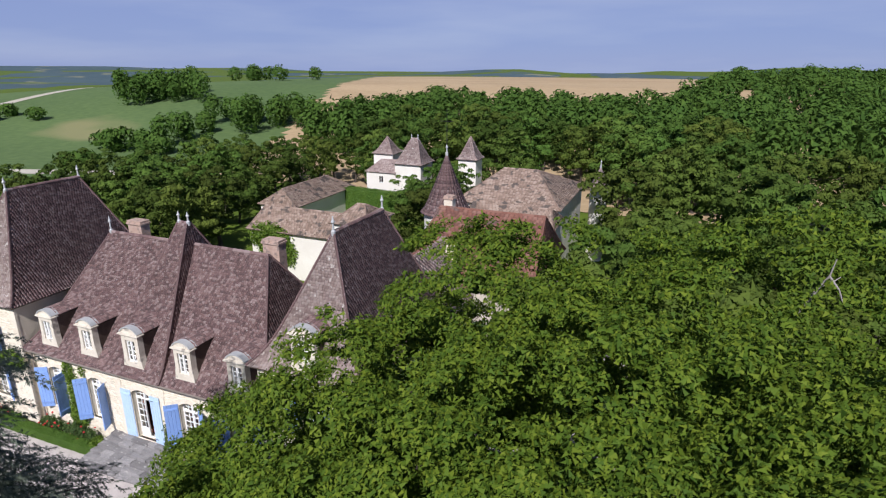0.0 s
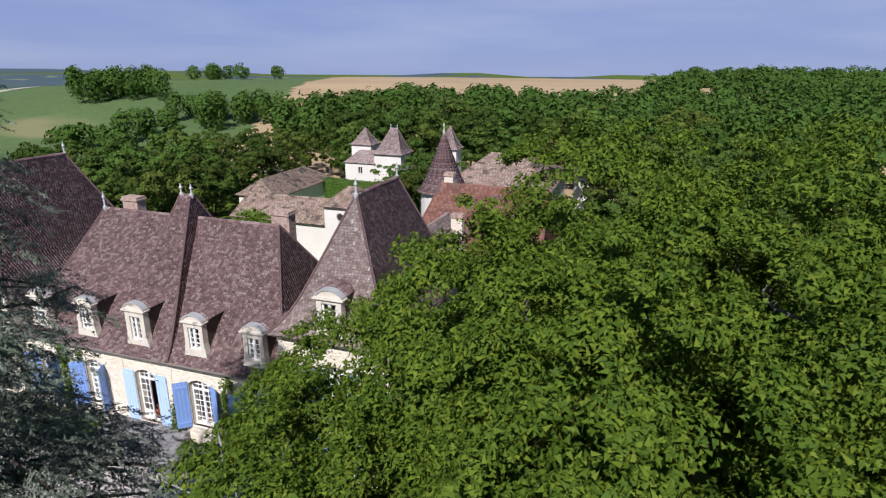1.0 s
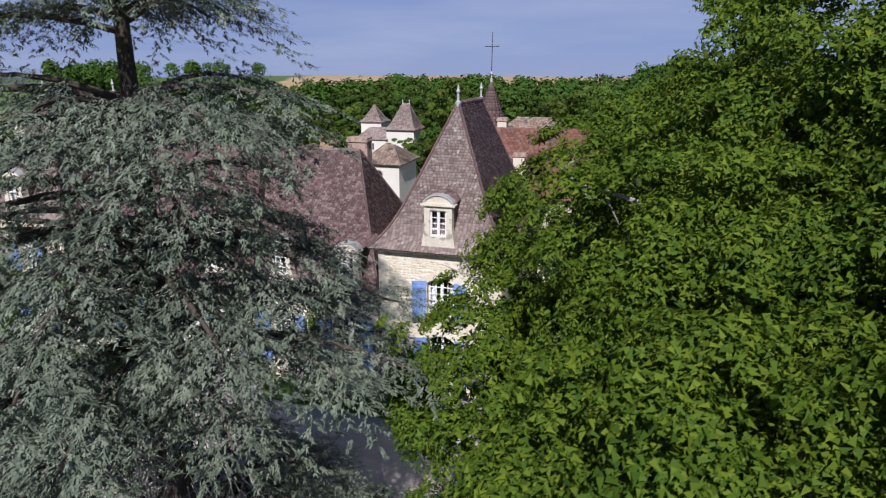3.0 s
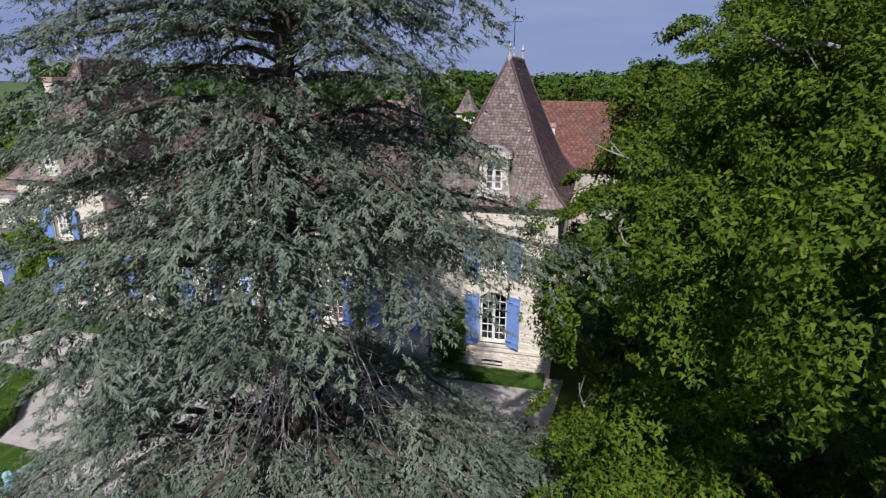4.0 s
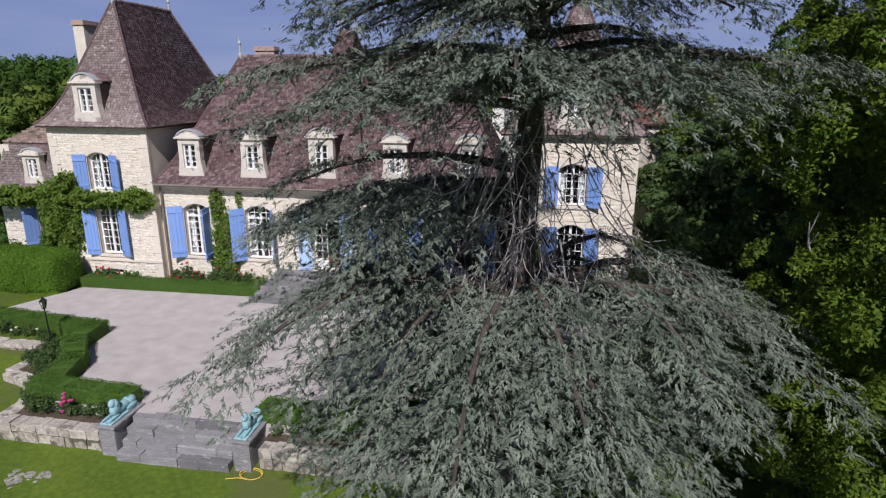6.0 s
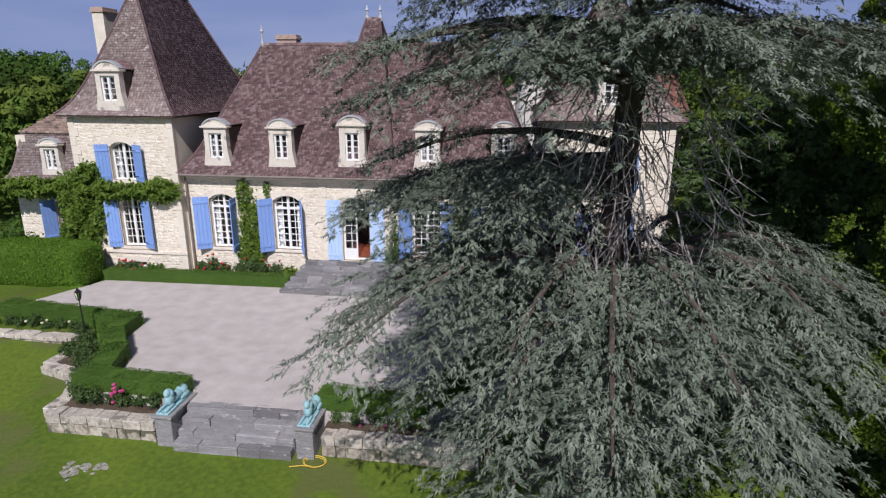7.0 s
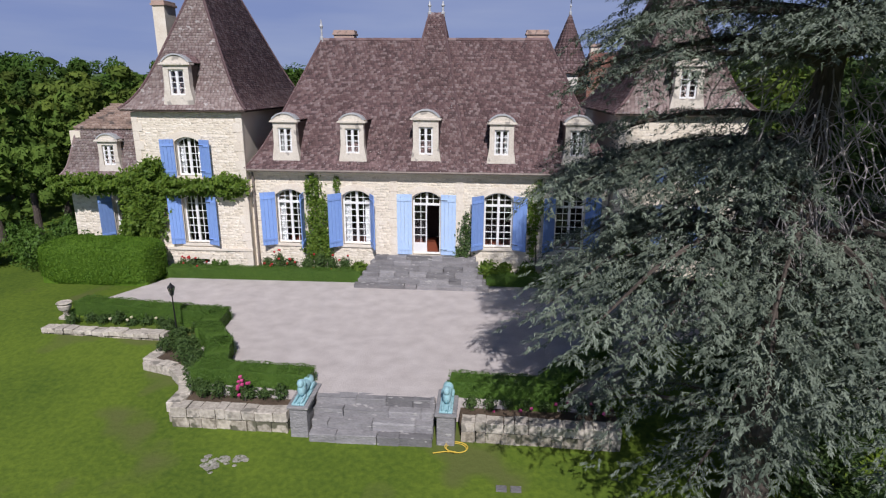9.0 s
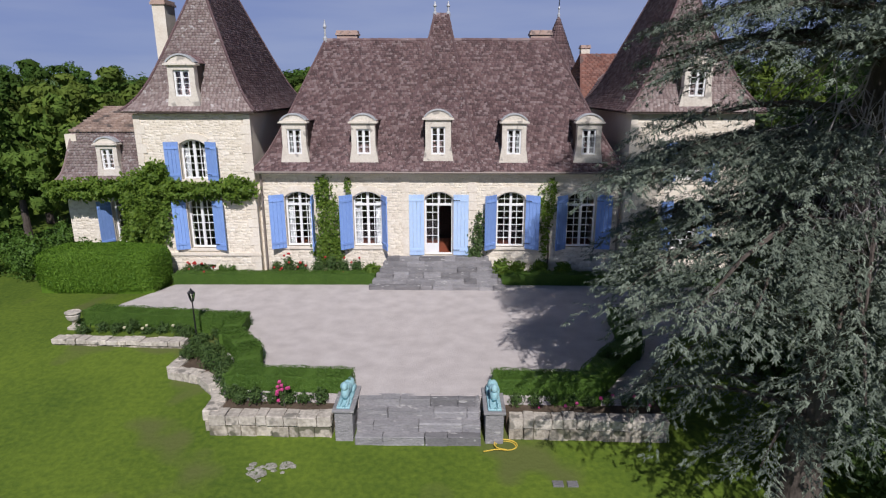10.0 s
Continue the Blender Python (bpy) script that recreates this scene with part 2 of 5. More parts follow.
def box(bm, x0, x1, y0, y1, z0, z1, bevel=0.0, m=None):
    vs = [bm.verts.new((x, y, z)) for z in (z0, z1) for x, y in ((x0, y0), (x1, y0), (x1, y1), (x0, y1))]
    if m:
        for v in vs:
            v.co = m @ v.co
    fs = [bm.faces.new([vs[i] for i in q]) for q in ((3, 2, 1, 0), (4, 5, 6, 7), (0, 1, 5, 4), (1, 2, 6, 5), (2, 3, 7, 6), (3, 0, 4, 7))]
    if bevel:
        es = list({e for f in fs for e in f.edges})
        bmesh.ops.bevel(bm, geom=es, offset=bevel, segments=2, affect="EDGES", profile=0.6)
    return bm


def prism(bm, pts, y0, y1):
    """A prism from (x, z) points, from y0 to y1."""
    a = [bm.verts.new((x, y0, z)) for x, z in pts]
    b = [bm.verts.new((x, y1, z)) for x, z in pts]
    bm.faces.new(a[::-1]) if y0 > y1 else bm.faces.new(a)
    bm.faces.new(b[::-1])
    for i in range(len(pts)):
        j = (i + 1) % len(pts)
        bm.faces.new((a[i], b[i], b[j], a[j]))
    bmesh.ops.recalc_face_normals(bm, faces=bm.faces[:]) if len(bm.faces) < 400 else None
    return bm


def tube(bm, pts, radii, sides=8):
    """A tapered round bar along points."""
    rings = []
    for i, p in enumerate(pts):
        p = Vector(p)
        d = (Vector(pts[min(i + 1, len(pts) - 1)]) - Vector(pts[max(i - 1, 0)])).normalized()
        u = d.cross(Vector((0.31, 0.95, 0.05))).normalized()
        w = d.cross(u)
        rings.append([bm.verts.new(p + float(radii[i]) * (math.cos(2 * math.pi * k / sides) * u + math.sin(2 * math.pi * k / sides) * w)) for k in range(sides)])
    for a, b in zip(rings, rings[1:]):
        for k in range(sides):
            bm.faces.new((a[k], a[(k + 1) % sides], b[(k + 1) % sides], b[k]))
    bm.faces.new(rings[0][::-1])
    bm.faces.new(rings[-1])
    return bm


def lathe(bm, prof, cx, cy, sides=16):
    rings = [[bm.verts.new((cx + r * math.cos(2 * math.pi * k / sides), cy + r * math.sin(2 * math.pi * k / sides), z)) for k in range(sides)] for r, z in prof]
    for a, b in zip(rings, rings[1:]):
        for k in range(sides):
            bm.faces.new((a[k], a[(k + 1) % sides], b[(k + 1) % sides], b[k]))
    bm.faces.new(rings[0][::-1])
    bm.faces.new(rings[-1])
    return bm


def quads_mesh(name, V, per=4):
    """A mesh of loose quads, from an array of n x per x 3."""
    n = len(V)
    me = bpy.data.meshes.new(name)
    me.vertices.add(n * per)
    me.vertices.foreach_set("co", V.astype(np.float32).ravel())
    me.loops.add(n * per)
    me.loops.foreach_set("vertex_index", np.arange(n * per, dtype=np.int32))
    me.polygons.add(n)
    me.polygons.foreach_set("loop_start", np.arange(0, n * per, per, dtype=np.int32))
    me.update(calc_edges=True)
    return me


def solids_mesh(name, V, faces):
    """A mesh of n like solids: V n x k x 3, faces as index lists of four."""
    n, k, _ = V.shape
    F = (np.array(faces, np.int32)[None] + (np.arange(n, dtype=np.int32) * k)[:, None, None]).reshape(-1, 4)
    me = bpy.data.meshes.new(name)
    me.vertices.add(n * k)
    me.vertices.foreach_set("co", V.astype(np.float32).ravel())
    me.loops.add(F.size)
    me.loops.foreach_set("vertex_index", F.ravel())
    me.polygons.add(len(F))
    me.polygons.foreach_set("loop_start", np.arange(0, F.size, 4, dtype=np.int32))
    me.update(calc_edges=True)
    return me


def unit(a):
    return a / (np.linalg.norm(a, axis=-1, keepdims=True) + 1e-9)


def leaves(P, N, size, spread=0.8, wide=0.55, droop=0.25, tri=False):
    """Folded leaf quads at P that face about N."""
    n = len(P)
    N = unit(N + spread * rng.normal(size=(n, 3)))
    T = unit(np.cross(N, rng.normal(size=(n, 3))))
    B = np.cross(N, T)
    s = (size * rng.uniform(0.6, 1.3, n))[:, None]
    tip = P + T * s - N * s * droop
    if tri:
        return np.stack([P - T * s * 0.2 + B * s * wide * 0.5, P - T * s * 0.2 - B * s * wide * 0.5, tip], 1)
    return np.stack([P - T * s * 0.2, P + T * s * 0.45 + B * s * wide * 0.5, tip, P + T * s * 0.45 - B * s * wide * 0.5], 1)


def smooth(a, b, x):
    t = np.clip((np.asarray(x, float) - a) / (b - a), 0, 1)
    return t * t * (3 - 2 * t)


# ground
def gz(x, y):
    """Height of the land: a level terrace, a lawn that falls towards the south, a hill behind, low country far off."""
    x, y = np.asarray(x, float), np.asarray(y, float)
    lawn = -0.145 * np.clip(-y - 5.8, 0, 9) - 0.03 * np.clip(-y - 14.8, 0, 60)
    hill = 11.0 * smooth(65, 190, y + 0.25 * np.clip(-x - 60, 0, 200)) * smooth(-360, -120, x)
    far = -72 * smooth(250, 1300, np.hypot(x, y)) + 26 * smooth(2200, 4500, np.hypot(x, y)) * (0.6 + 0.4 * np.sin(x / 900.0 + 1.0))
    far += 12 * smooth(700, 1800, np.hypot(x, y)) * (np.sin(x / 310.0 + y / 700.0) + 0.6 * np.sin(x / 140.0 - y / 260.0))
    return lawn + hill + far - 0.03


def sheet(name, xs, ys, m, parent=None, lift=0.0, keep=None):
    X, Y = np.meshgrid(xs, ys)
    Z = gz(X, Y) + lift
    nx, ny = len(xs), len(ys)
    i = np.arange(ny - 1)[:, None] * nx + np.arange(nx - 1)[None]
    F = np.stack([i, i + 1, i + nx + 1, i + nx], -1).reshape(-1, 4)
    if keep is not None:
        cx, cy = (X[:-1, :-1] + X[1:, 1:]).ravel() / 2, (Y[:-1, :-1] + Y[1:, 1:]).ravel() / 2
        F = F[keep(cx, cy)]
    me = bpy.data.meshes.new(name)
    me.from_pydata(np.stack([X, Y, Z], -1).reshape(-1, 3).tolist(), [], F.tolist())
    me.polygons.foreach_set("use_smooth", [True] * len(me.polygons))
    return link_mesh(name, me, m, parent)


def steps_out(lo, hi, fine, grow=1.25):
    a, s, r = hi, fine, []
    while a < 4600:
        r.append(a)
        a += s
        s *= grow
    a, s, q = lo, fine, []
    while a > -4600:
        q.append(a)
        a -= s
        s *= grow
    return np.array(q[::-1] + list(np.arange(lo + fine, hi, fine)) + r)


ground = sheet("ground", steps_out(-60, 60, 1.5), steps_out(-40, 140, 1.5), M_LAWN)
tagged(ground, "mown green lawn and rolling land to the horizon", "lawn", kind="structure")
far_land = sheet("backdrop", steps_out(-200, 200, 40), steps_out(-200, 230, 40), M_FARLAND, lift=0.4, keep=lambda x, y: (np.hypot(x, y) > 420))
tagged(far_land, "distant wooded country with blue haze in its colour", "countryside", kind="structure")
wheat = sheet("ground_wheat", np.arange(-190, 300, 2.5), np.arange(60, 420, 5.0), M_WHEAT, lift=0.12, keep=lambda x, y: (y > 97 - (x + 66) * 2.65) & (x > -190) & (y < 400) & (x < 160))
tagged(wheat, "ripe pale gold wheat field on the hill", "field", kind="structure")
green = sheet("ground_crop", np.arange(-330, 60, 2.5), np.arange(40, 400, 5.0), M_FIELDG, lift=0.10, keep=lambda x, y: (y < 97 - (x + 66) * 2.65) & (x < -40))
tagged(green, "green crop field sloping down from the hilltop", "field", kind="structure")


def strip(name, pts, w, m, label, lift=0.16):
    """A track laid on the land along points."""
    P = []
    for (xa, ya), (xb, yb) in zip(pts, pts[1:]):
        n = max(2, int(math.hypot(xb - xa, yb - ya) / 4))
        P += [(xa + (xb - xa) * i / n, ya + (yb - ya) * i / n) for i in range(n)]
    P.append(pts[-1])
    bm = bmesh.new()
    prev = None
    for i, (x, y) in enumerate(P):
        x2, y2 = P[min(i + 1, len(P) - 1)]
        x1, y1 = P[max(i - 1, 0)]
        ln = math.hypot(x2 - x1, y2 - y1)
        nx, ny = -(y2 - y1) / ln * w / 2, (x2 - x1) / ln * w / 2
        pair = [bm.verts.new((x + s * nx, y + s * ny, float(gz(x + s * nx, y + s * ny)) + lift)) for s in (-1, 1)]
        if prev:
            bm.faces.new((prev[0], pair[0], pair[1], prev[1]))
        prev = pair
    ob = part(name, bm, m, None)
    return tagged(ob, label, "track", kind="structure")


strip("road", [(-150, 70), (-176, 102), (-195, 150), (-215, 205), (-232, 262), (-240, 330)], 4.5, M_TRACK, "pale chalk farm track up the hillside")
strip("road", [(-140, 38), (-95, 47), (-72, 55), (-52, 60)], 4.0, M_TRACK, "pale farm track at the foot of the field")


# roofs
TILE_FACES = [(4, 5, 6, 7), (0, 1, 5, 4), (1, 2, 6, 5), (3, 0, 4, 7)]


def singles(name, V, near, faces, m, parent, n=300):
    """The n pieces nearest to a spot become objects of their own; returns the rest."""
    far_off = np.argsort(((V.mean(1) - np.array(near)) ** 2).sum(1))
    for i in far_off[:n]:
        link_mesh(name, solids_mesh(name, V[i:i + 1], faces), m, parent)
    return V[far_off[n:]]


def tiles(name, L, R, m, parent, rows_m=0.13, wide=0.20, thick=0.022, n_curve=24, label="", near=None):
    """Courses of plain tiles between the edges L(v) and R(v), v from 0 at the eaves to 1, over a closed deck."""
    vs = np.linspace(0, 1, n_curve * 4)
    mid = np.array([(np.array(L(v)) + np.array(R(v))) / 2 for v in vs])
    arc = np.concatenate([[0], np.cumsum(np.linalg.norm(np.diff(mid, axis=0), axis=1))])
    nr = max(2, int(arc[-1] / rows_m))
    at = np.interp(np.linspace(0, arc[-1], nr + 1), arc, vs)
    out = []
    for i in range(nr):
        a0, b0 = np.array(L(at[i])), np.array(R(at[i]))
        a1, b1 = np.array(L(at[i + 1])), np.array(R(at[i + 1]))
        w = np.linalg.norm(b0 - a0)
        if w < 0.05:
            continue
        nrm = np.cross(b0 - a0, (a1 + b1) / 2 - (a0 + b0) / 2)
        nrm = nrm / np.linalg.norm(nrm)
        k = max(1, int(round(w / wide)))
        e = np.linspace(0, 1, k + 1)
        if k > 2:
            e[1:-1] += (0.5 if i % 2 else 0.0) / k
            e[1:-1] += rng.uniform(-0.12, 0.12, k - 1) / k
            e = np.clip(e, 0, 1)
        lo0, lo1 = e[:-1, None] + 0.03 / k, e[1:, None] - 0.03 / k
        jl = rng.uniform(-0.012, 0.012, (k, 1))
        up = ((a1 + b1) / 2 - (a0 + b0) / 2)
        up = up / np.linalg.norm(up)
        p0, p1 = a0 + (b0 - a0) * lo0 + up * jl, a0 + (b0 - a0) * lo1 + up * jl
        q0, q1 = a1 + (b1 - a1) * lo0 + up * 0.03, a1 + (b1 - a1) * lo1 + up * 0.03
        h = thick * rng.uniform(0.7, 1.6, (k, 1))
        out.append(np.stack([p0, p1, q1, q0, p0 + nrm * (h + 0.012), p1 + nrm * (h + 0.012), q1 + nrm * 0.008, q0 + nrm * 0.008], 1))
    V = np.concatenate(out)
    if near:
        V = singles("tile", V, near, TILE_FACES, M_SINGLETILE, parent)
    ob = link_mesh(name, solids_mesh(name, V, TILE_FACES), m, parent, label)
    ob["kind"] = "stuff"
    bm = bmesh.new()
    rows = [(bm.verts.new(L(v)), bm.verts.new(R(v))) for v in np.linspace(0, 1, n_curve)]
    for (a, b), (c, d) in zip(rows, rows[1:]):
        if (a.co - b.co).length < 1e-4 and (c.co - d.co).length < 1e-4:
            continue
        try:
            bm.faces.new((a, b, d, c))
        except ValueError:
            pass
    part("roof_deck", bm, M_WOODD, parent)
    return ob


def hip_roof(parent, x0, x1, y0, y1, z0, rx0, rx1, ry0, ry1, z1, m, flare=0.16, sides="fblr", mats=None, rows_m=0.115, wide=0.155, soffit=True, near=None):
    """A hipped roof with swept eaves, from the eaves' rectangle up to the ridge's rectangle."""
    def ins(v):
        return flare * (1 - math.exp(-v / 0.1)) + (1 - flare) * v if v < 1 else 1.0
    def c(ex, ey, rx, ry):
        return lambda v: (ex + (rx - ex) * ins(v), ey + (ry - ey) * ins(v), z0 + (z1 - z0) * v)
    A, B, C, D = c(x0, y0, rx0, ry0), c(x1, y0, rx1, ry0), c(x1, y1, rx1, ry1), c(x0, y1, rx0, ry1)
    for s, (p, q) in {"f": (A, B), "r": (B, C), "b": (C, D), "l": (D, A)}.items():
        if s in sides:
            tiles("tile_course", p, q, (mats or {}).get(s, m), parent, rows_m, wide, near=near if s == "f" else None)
    # hip and ridge caps
    bm = bmesh.new()
    for f, on in ((A, "fl"), (B, "fr"), (C, "br"), (D, "bl")):
        if on[0] in sides or on[1] in sides:
            pts = [Vector(f(v)) + Vector((0, 0, 0.03)) for v in np.linspace(0, 1, 26)]
            tube(bm, pts, [0.062] * 26, 6)
    if abs(rx1 - rx0) + abs(ry1 - ry0) > 0.4:
        ln = max(abs(rx1 - rx0), abs(ry1 - ry0))
        n = max(3, int(ln / 0.35))
        for i in range(n):
            t0, t1 = i / n, (i + 1.06) / n
            P = [Vector((rx0 + (rx1 - rx0) * t, (ry0 + ry1) / 2 if abs(rx1 - rx0) > abs(ry1 - ry0) else ry0 + (ry1 - ry0) * t, z1 + 0.03 + rng.uniform(-.008, .008))) for t in (t0, t1)]
            tube(bm, P, [0.11, 0.095], 8)
    part("ridge_tile", bm, m, parent)
    if soffit:
        bm = bmesh.new()
        box(bm, x0 + 0.03, x1 - 0.03, y0 + 0.03, y1 - 0.03, z0 - 0.07, z0 - 0.015)
        part("eaves_board", bm, M_WOODD, parent)


def finial(parent, x, y, z, h=0.55):
    bm = bmesh.new()
    lathe(bm, [(0.10, z - 0.1), (0.10, z + 0.1), (0.05, z + 0.16), (0.045, z + h * 0.55), (0.09, z + h * 0.66), (0.05, z + h * 0.78), (0.02, z + h)], x, y, 10)
    part("finial", bm, M_LEAD, parent, "pale lead roof finial")


def chimney(parent, x, y, z0, z1, wx=0.95, wy=0.6, m=None):
    m = m or M_BRICK
    bm = bmesh.new()
    box(bm, x - wx / 2, x + wx / 2, y - wy / 2, y + wy / 2, z0, z1 - 0.22, 0.015)
    ob = part("chimney", bm, M_ASHLAR if m is not M_BRICK else m, parent)
    bm = bmesh.new()
    box(bm, x - wx / 2 - 0.06, x + wx / 2 + 0.06, y - wy / 2 - 0.06, y + wy / 2 + 0.06, z1 - 0.22, z1 - 0.12, 0.012)
    box(bm, x - wx / 2 - 0.02, x + wx / 2 + 0.02, y - wy / 2 - 0.02, y + wy / 2 + 0.02, z1 - 0.12, z1, 0.012)
    part("chimney_cap", bm, M_BRICK, ob)


# walls
def arch_pts(w, z1, rise, n=10):
    """A segment arch of width w whose crown is at z1."""
    r = (w * w / 4 + rise * rise) / (2 * rise)
    out = []
    for i in range(n + 1):
        x = -w / 2 + w * i / n
        out.append((x, z1 - r + math.sqrt(max(0, r * r - x * x))))
    return out


def wall(parent, name, x0, x1, z0, z1, y, thick, holes, m, stones=True, seed=1, label="", near=None):
    """A wall along x with its face at y, pierced by arched openings (cx, w, z0, z1, rise), faced with rubble courses."""
    bm = bmesh.new()
    xs = sorted({x0, x1, *[h[0] - h[1] / 2 for h in holes], *[h[0] + h[1] / 2 for h in holes]})
    for a, b in zip(xs, xs[1:]):
        mid = (a + b) / 2
        cut = sorted([(h[2], h[3]) for h in holes if abs(h[0] - mid) < h[1] / 2])
        z = z0
        for c, d in cut:
            if c > z + 1e-4:
                box(bm, a, b, y, y + thick, z, c)
            z = d
        if z1 > z + 1e-4:
            box(bm, a, b, y, y + thick, z, z1)
    for cx, w, a, b, rise in holes:
        if rise:
            p = arch_pts(w, b, rise)
            for (xa, za), (xb, zb) in zip(p, p[1:]):
                if b - min(za, zb) > 1e-3:
                    prism(bm, [(cx + xa, za), (cx + xb, zb), (cx + xb, b + 0.001), (cx + xa, b + 0.001)], y, y + thick)
    ob = part(name, bm, M_MORTAR if stones else m, parent, label)
    if stones:
        r = np.random.default_rng(seed)
        V, z = [], z0 + 0.01
        while z < z1 - 0.06:
            h = r.uniform(0.075, 0.145)
            h = min(h, z1 - z)
            x = x0 + 0.01
            while x < x1 - 0.05:
                w = min(r.uniform(0.09, 0.27), x1 - x)
                if all(abs(x + w / 2 - c[0]) > c[1] / 2 + 0.16 + w / 2 or z > c[3] + 0.14 or z + h < c[2] - 0.14 for c in holes):
                    g, p = 0.009, r.uniform(0.003, 0.013)
                    j = r.uniform(-0.022, 0.022, 8)
                    j[1::2] += r.uniform(-0.028, 0.028)
                    V.append([(x + g + j[0], y, z + g + j[1]), (x + w - g + j[2], y, z + g + j[3]), (x + w - g + j[4], y, z + h - g + j[5]), (x + g + j[6], y, z + h - g + j[7]),
                              (x + g * 1.9 + j[0], y - p, z + g * 1.9 + j[1]), (x + w - g * 1.9 + j[2], y - p, z + g * 1.9 + j[3]), (x + w - g * 1.9 + j[4], y - p, z + h - g * 1.9 + j[5]), (x + g * 1.9 + j[6], y - p, z + h - g * 1.9 + j[7])])
                x += w
            z += h
        V = np.array(V)
        if near:
            V = singles("stone", V, near, [(4, 5, 6, 7), (0, 1, 5, 4), (1, 2, 6, 5), (2, 3, 7, 6), (3, 0, 4, 7)], M_BLOCK, ob)
        ob2 = link_mesh("stone", solids_mesh("stone", V, [(4, 5, 6, 7), (0, 1, 5, 4), (1, 2, 6, 5), (2, 3, 7, 6), (3, 0, 4, 7)]), m, ob)
        ob2["kind"] = "stuff"
        # dressed surrounds
        for cx, w, a, b, rise in holes:
            zs = b - rise
            zz, k = a, 0
            while zz < zs - 0.02:
                h = min(0.36, zs - zz)
                o = 0.16 if k % 2 else 0.26
                for s in (-1, 1):
                    xa, xb = sorted((cx + s * w / 2, cx + s * (w / 2 + o)))
                    bm = bmesh.new()
                    box(bm, xa, xb, y - 0.03, y + 0.05, zz + 0.004, zz + h - 0.004, 0.008)
                    part("jamb_stone", bm, M_ASHLAR, ob)
                zz, k = zz + h, k + 1
            inner, outer = arch_pts(w, b, rise, 7), arch_pts(w + 0.4, b + 0.26, rise + 0.02, 7)
            for i in range(7):
                bm = bmesh.new()
                prism(bm, [(cx + px, pz) for px, pz in (inner[i], inner[i + 1], outer[i + 1], outer[i])], y - 0.032, y + 0.05)
                part("arch_stone", bm, M_ASHLAR, ob)
            bm = bmesh.new()
            box(bm, cx - w / 2 - 0.14, cx + w / 2 + 0.14, y - 0.07, y + 0.12, a - 0.13, a, 0.012)
            part("sill", bm, M_ASHLAR, ob)
    return ob


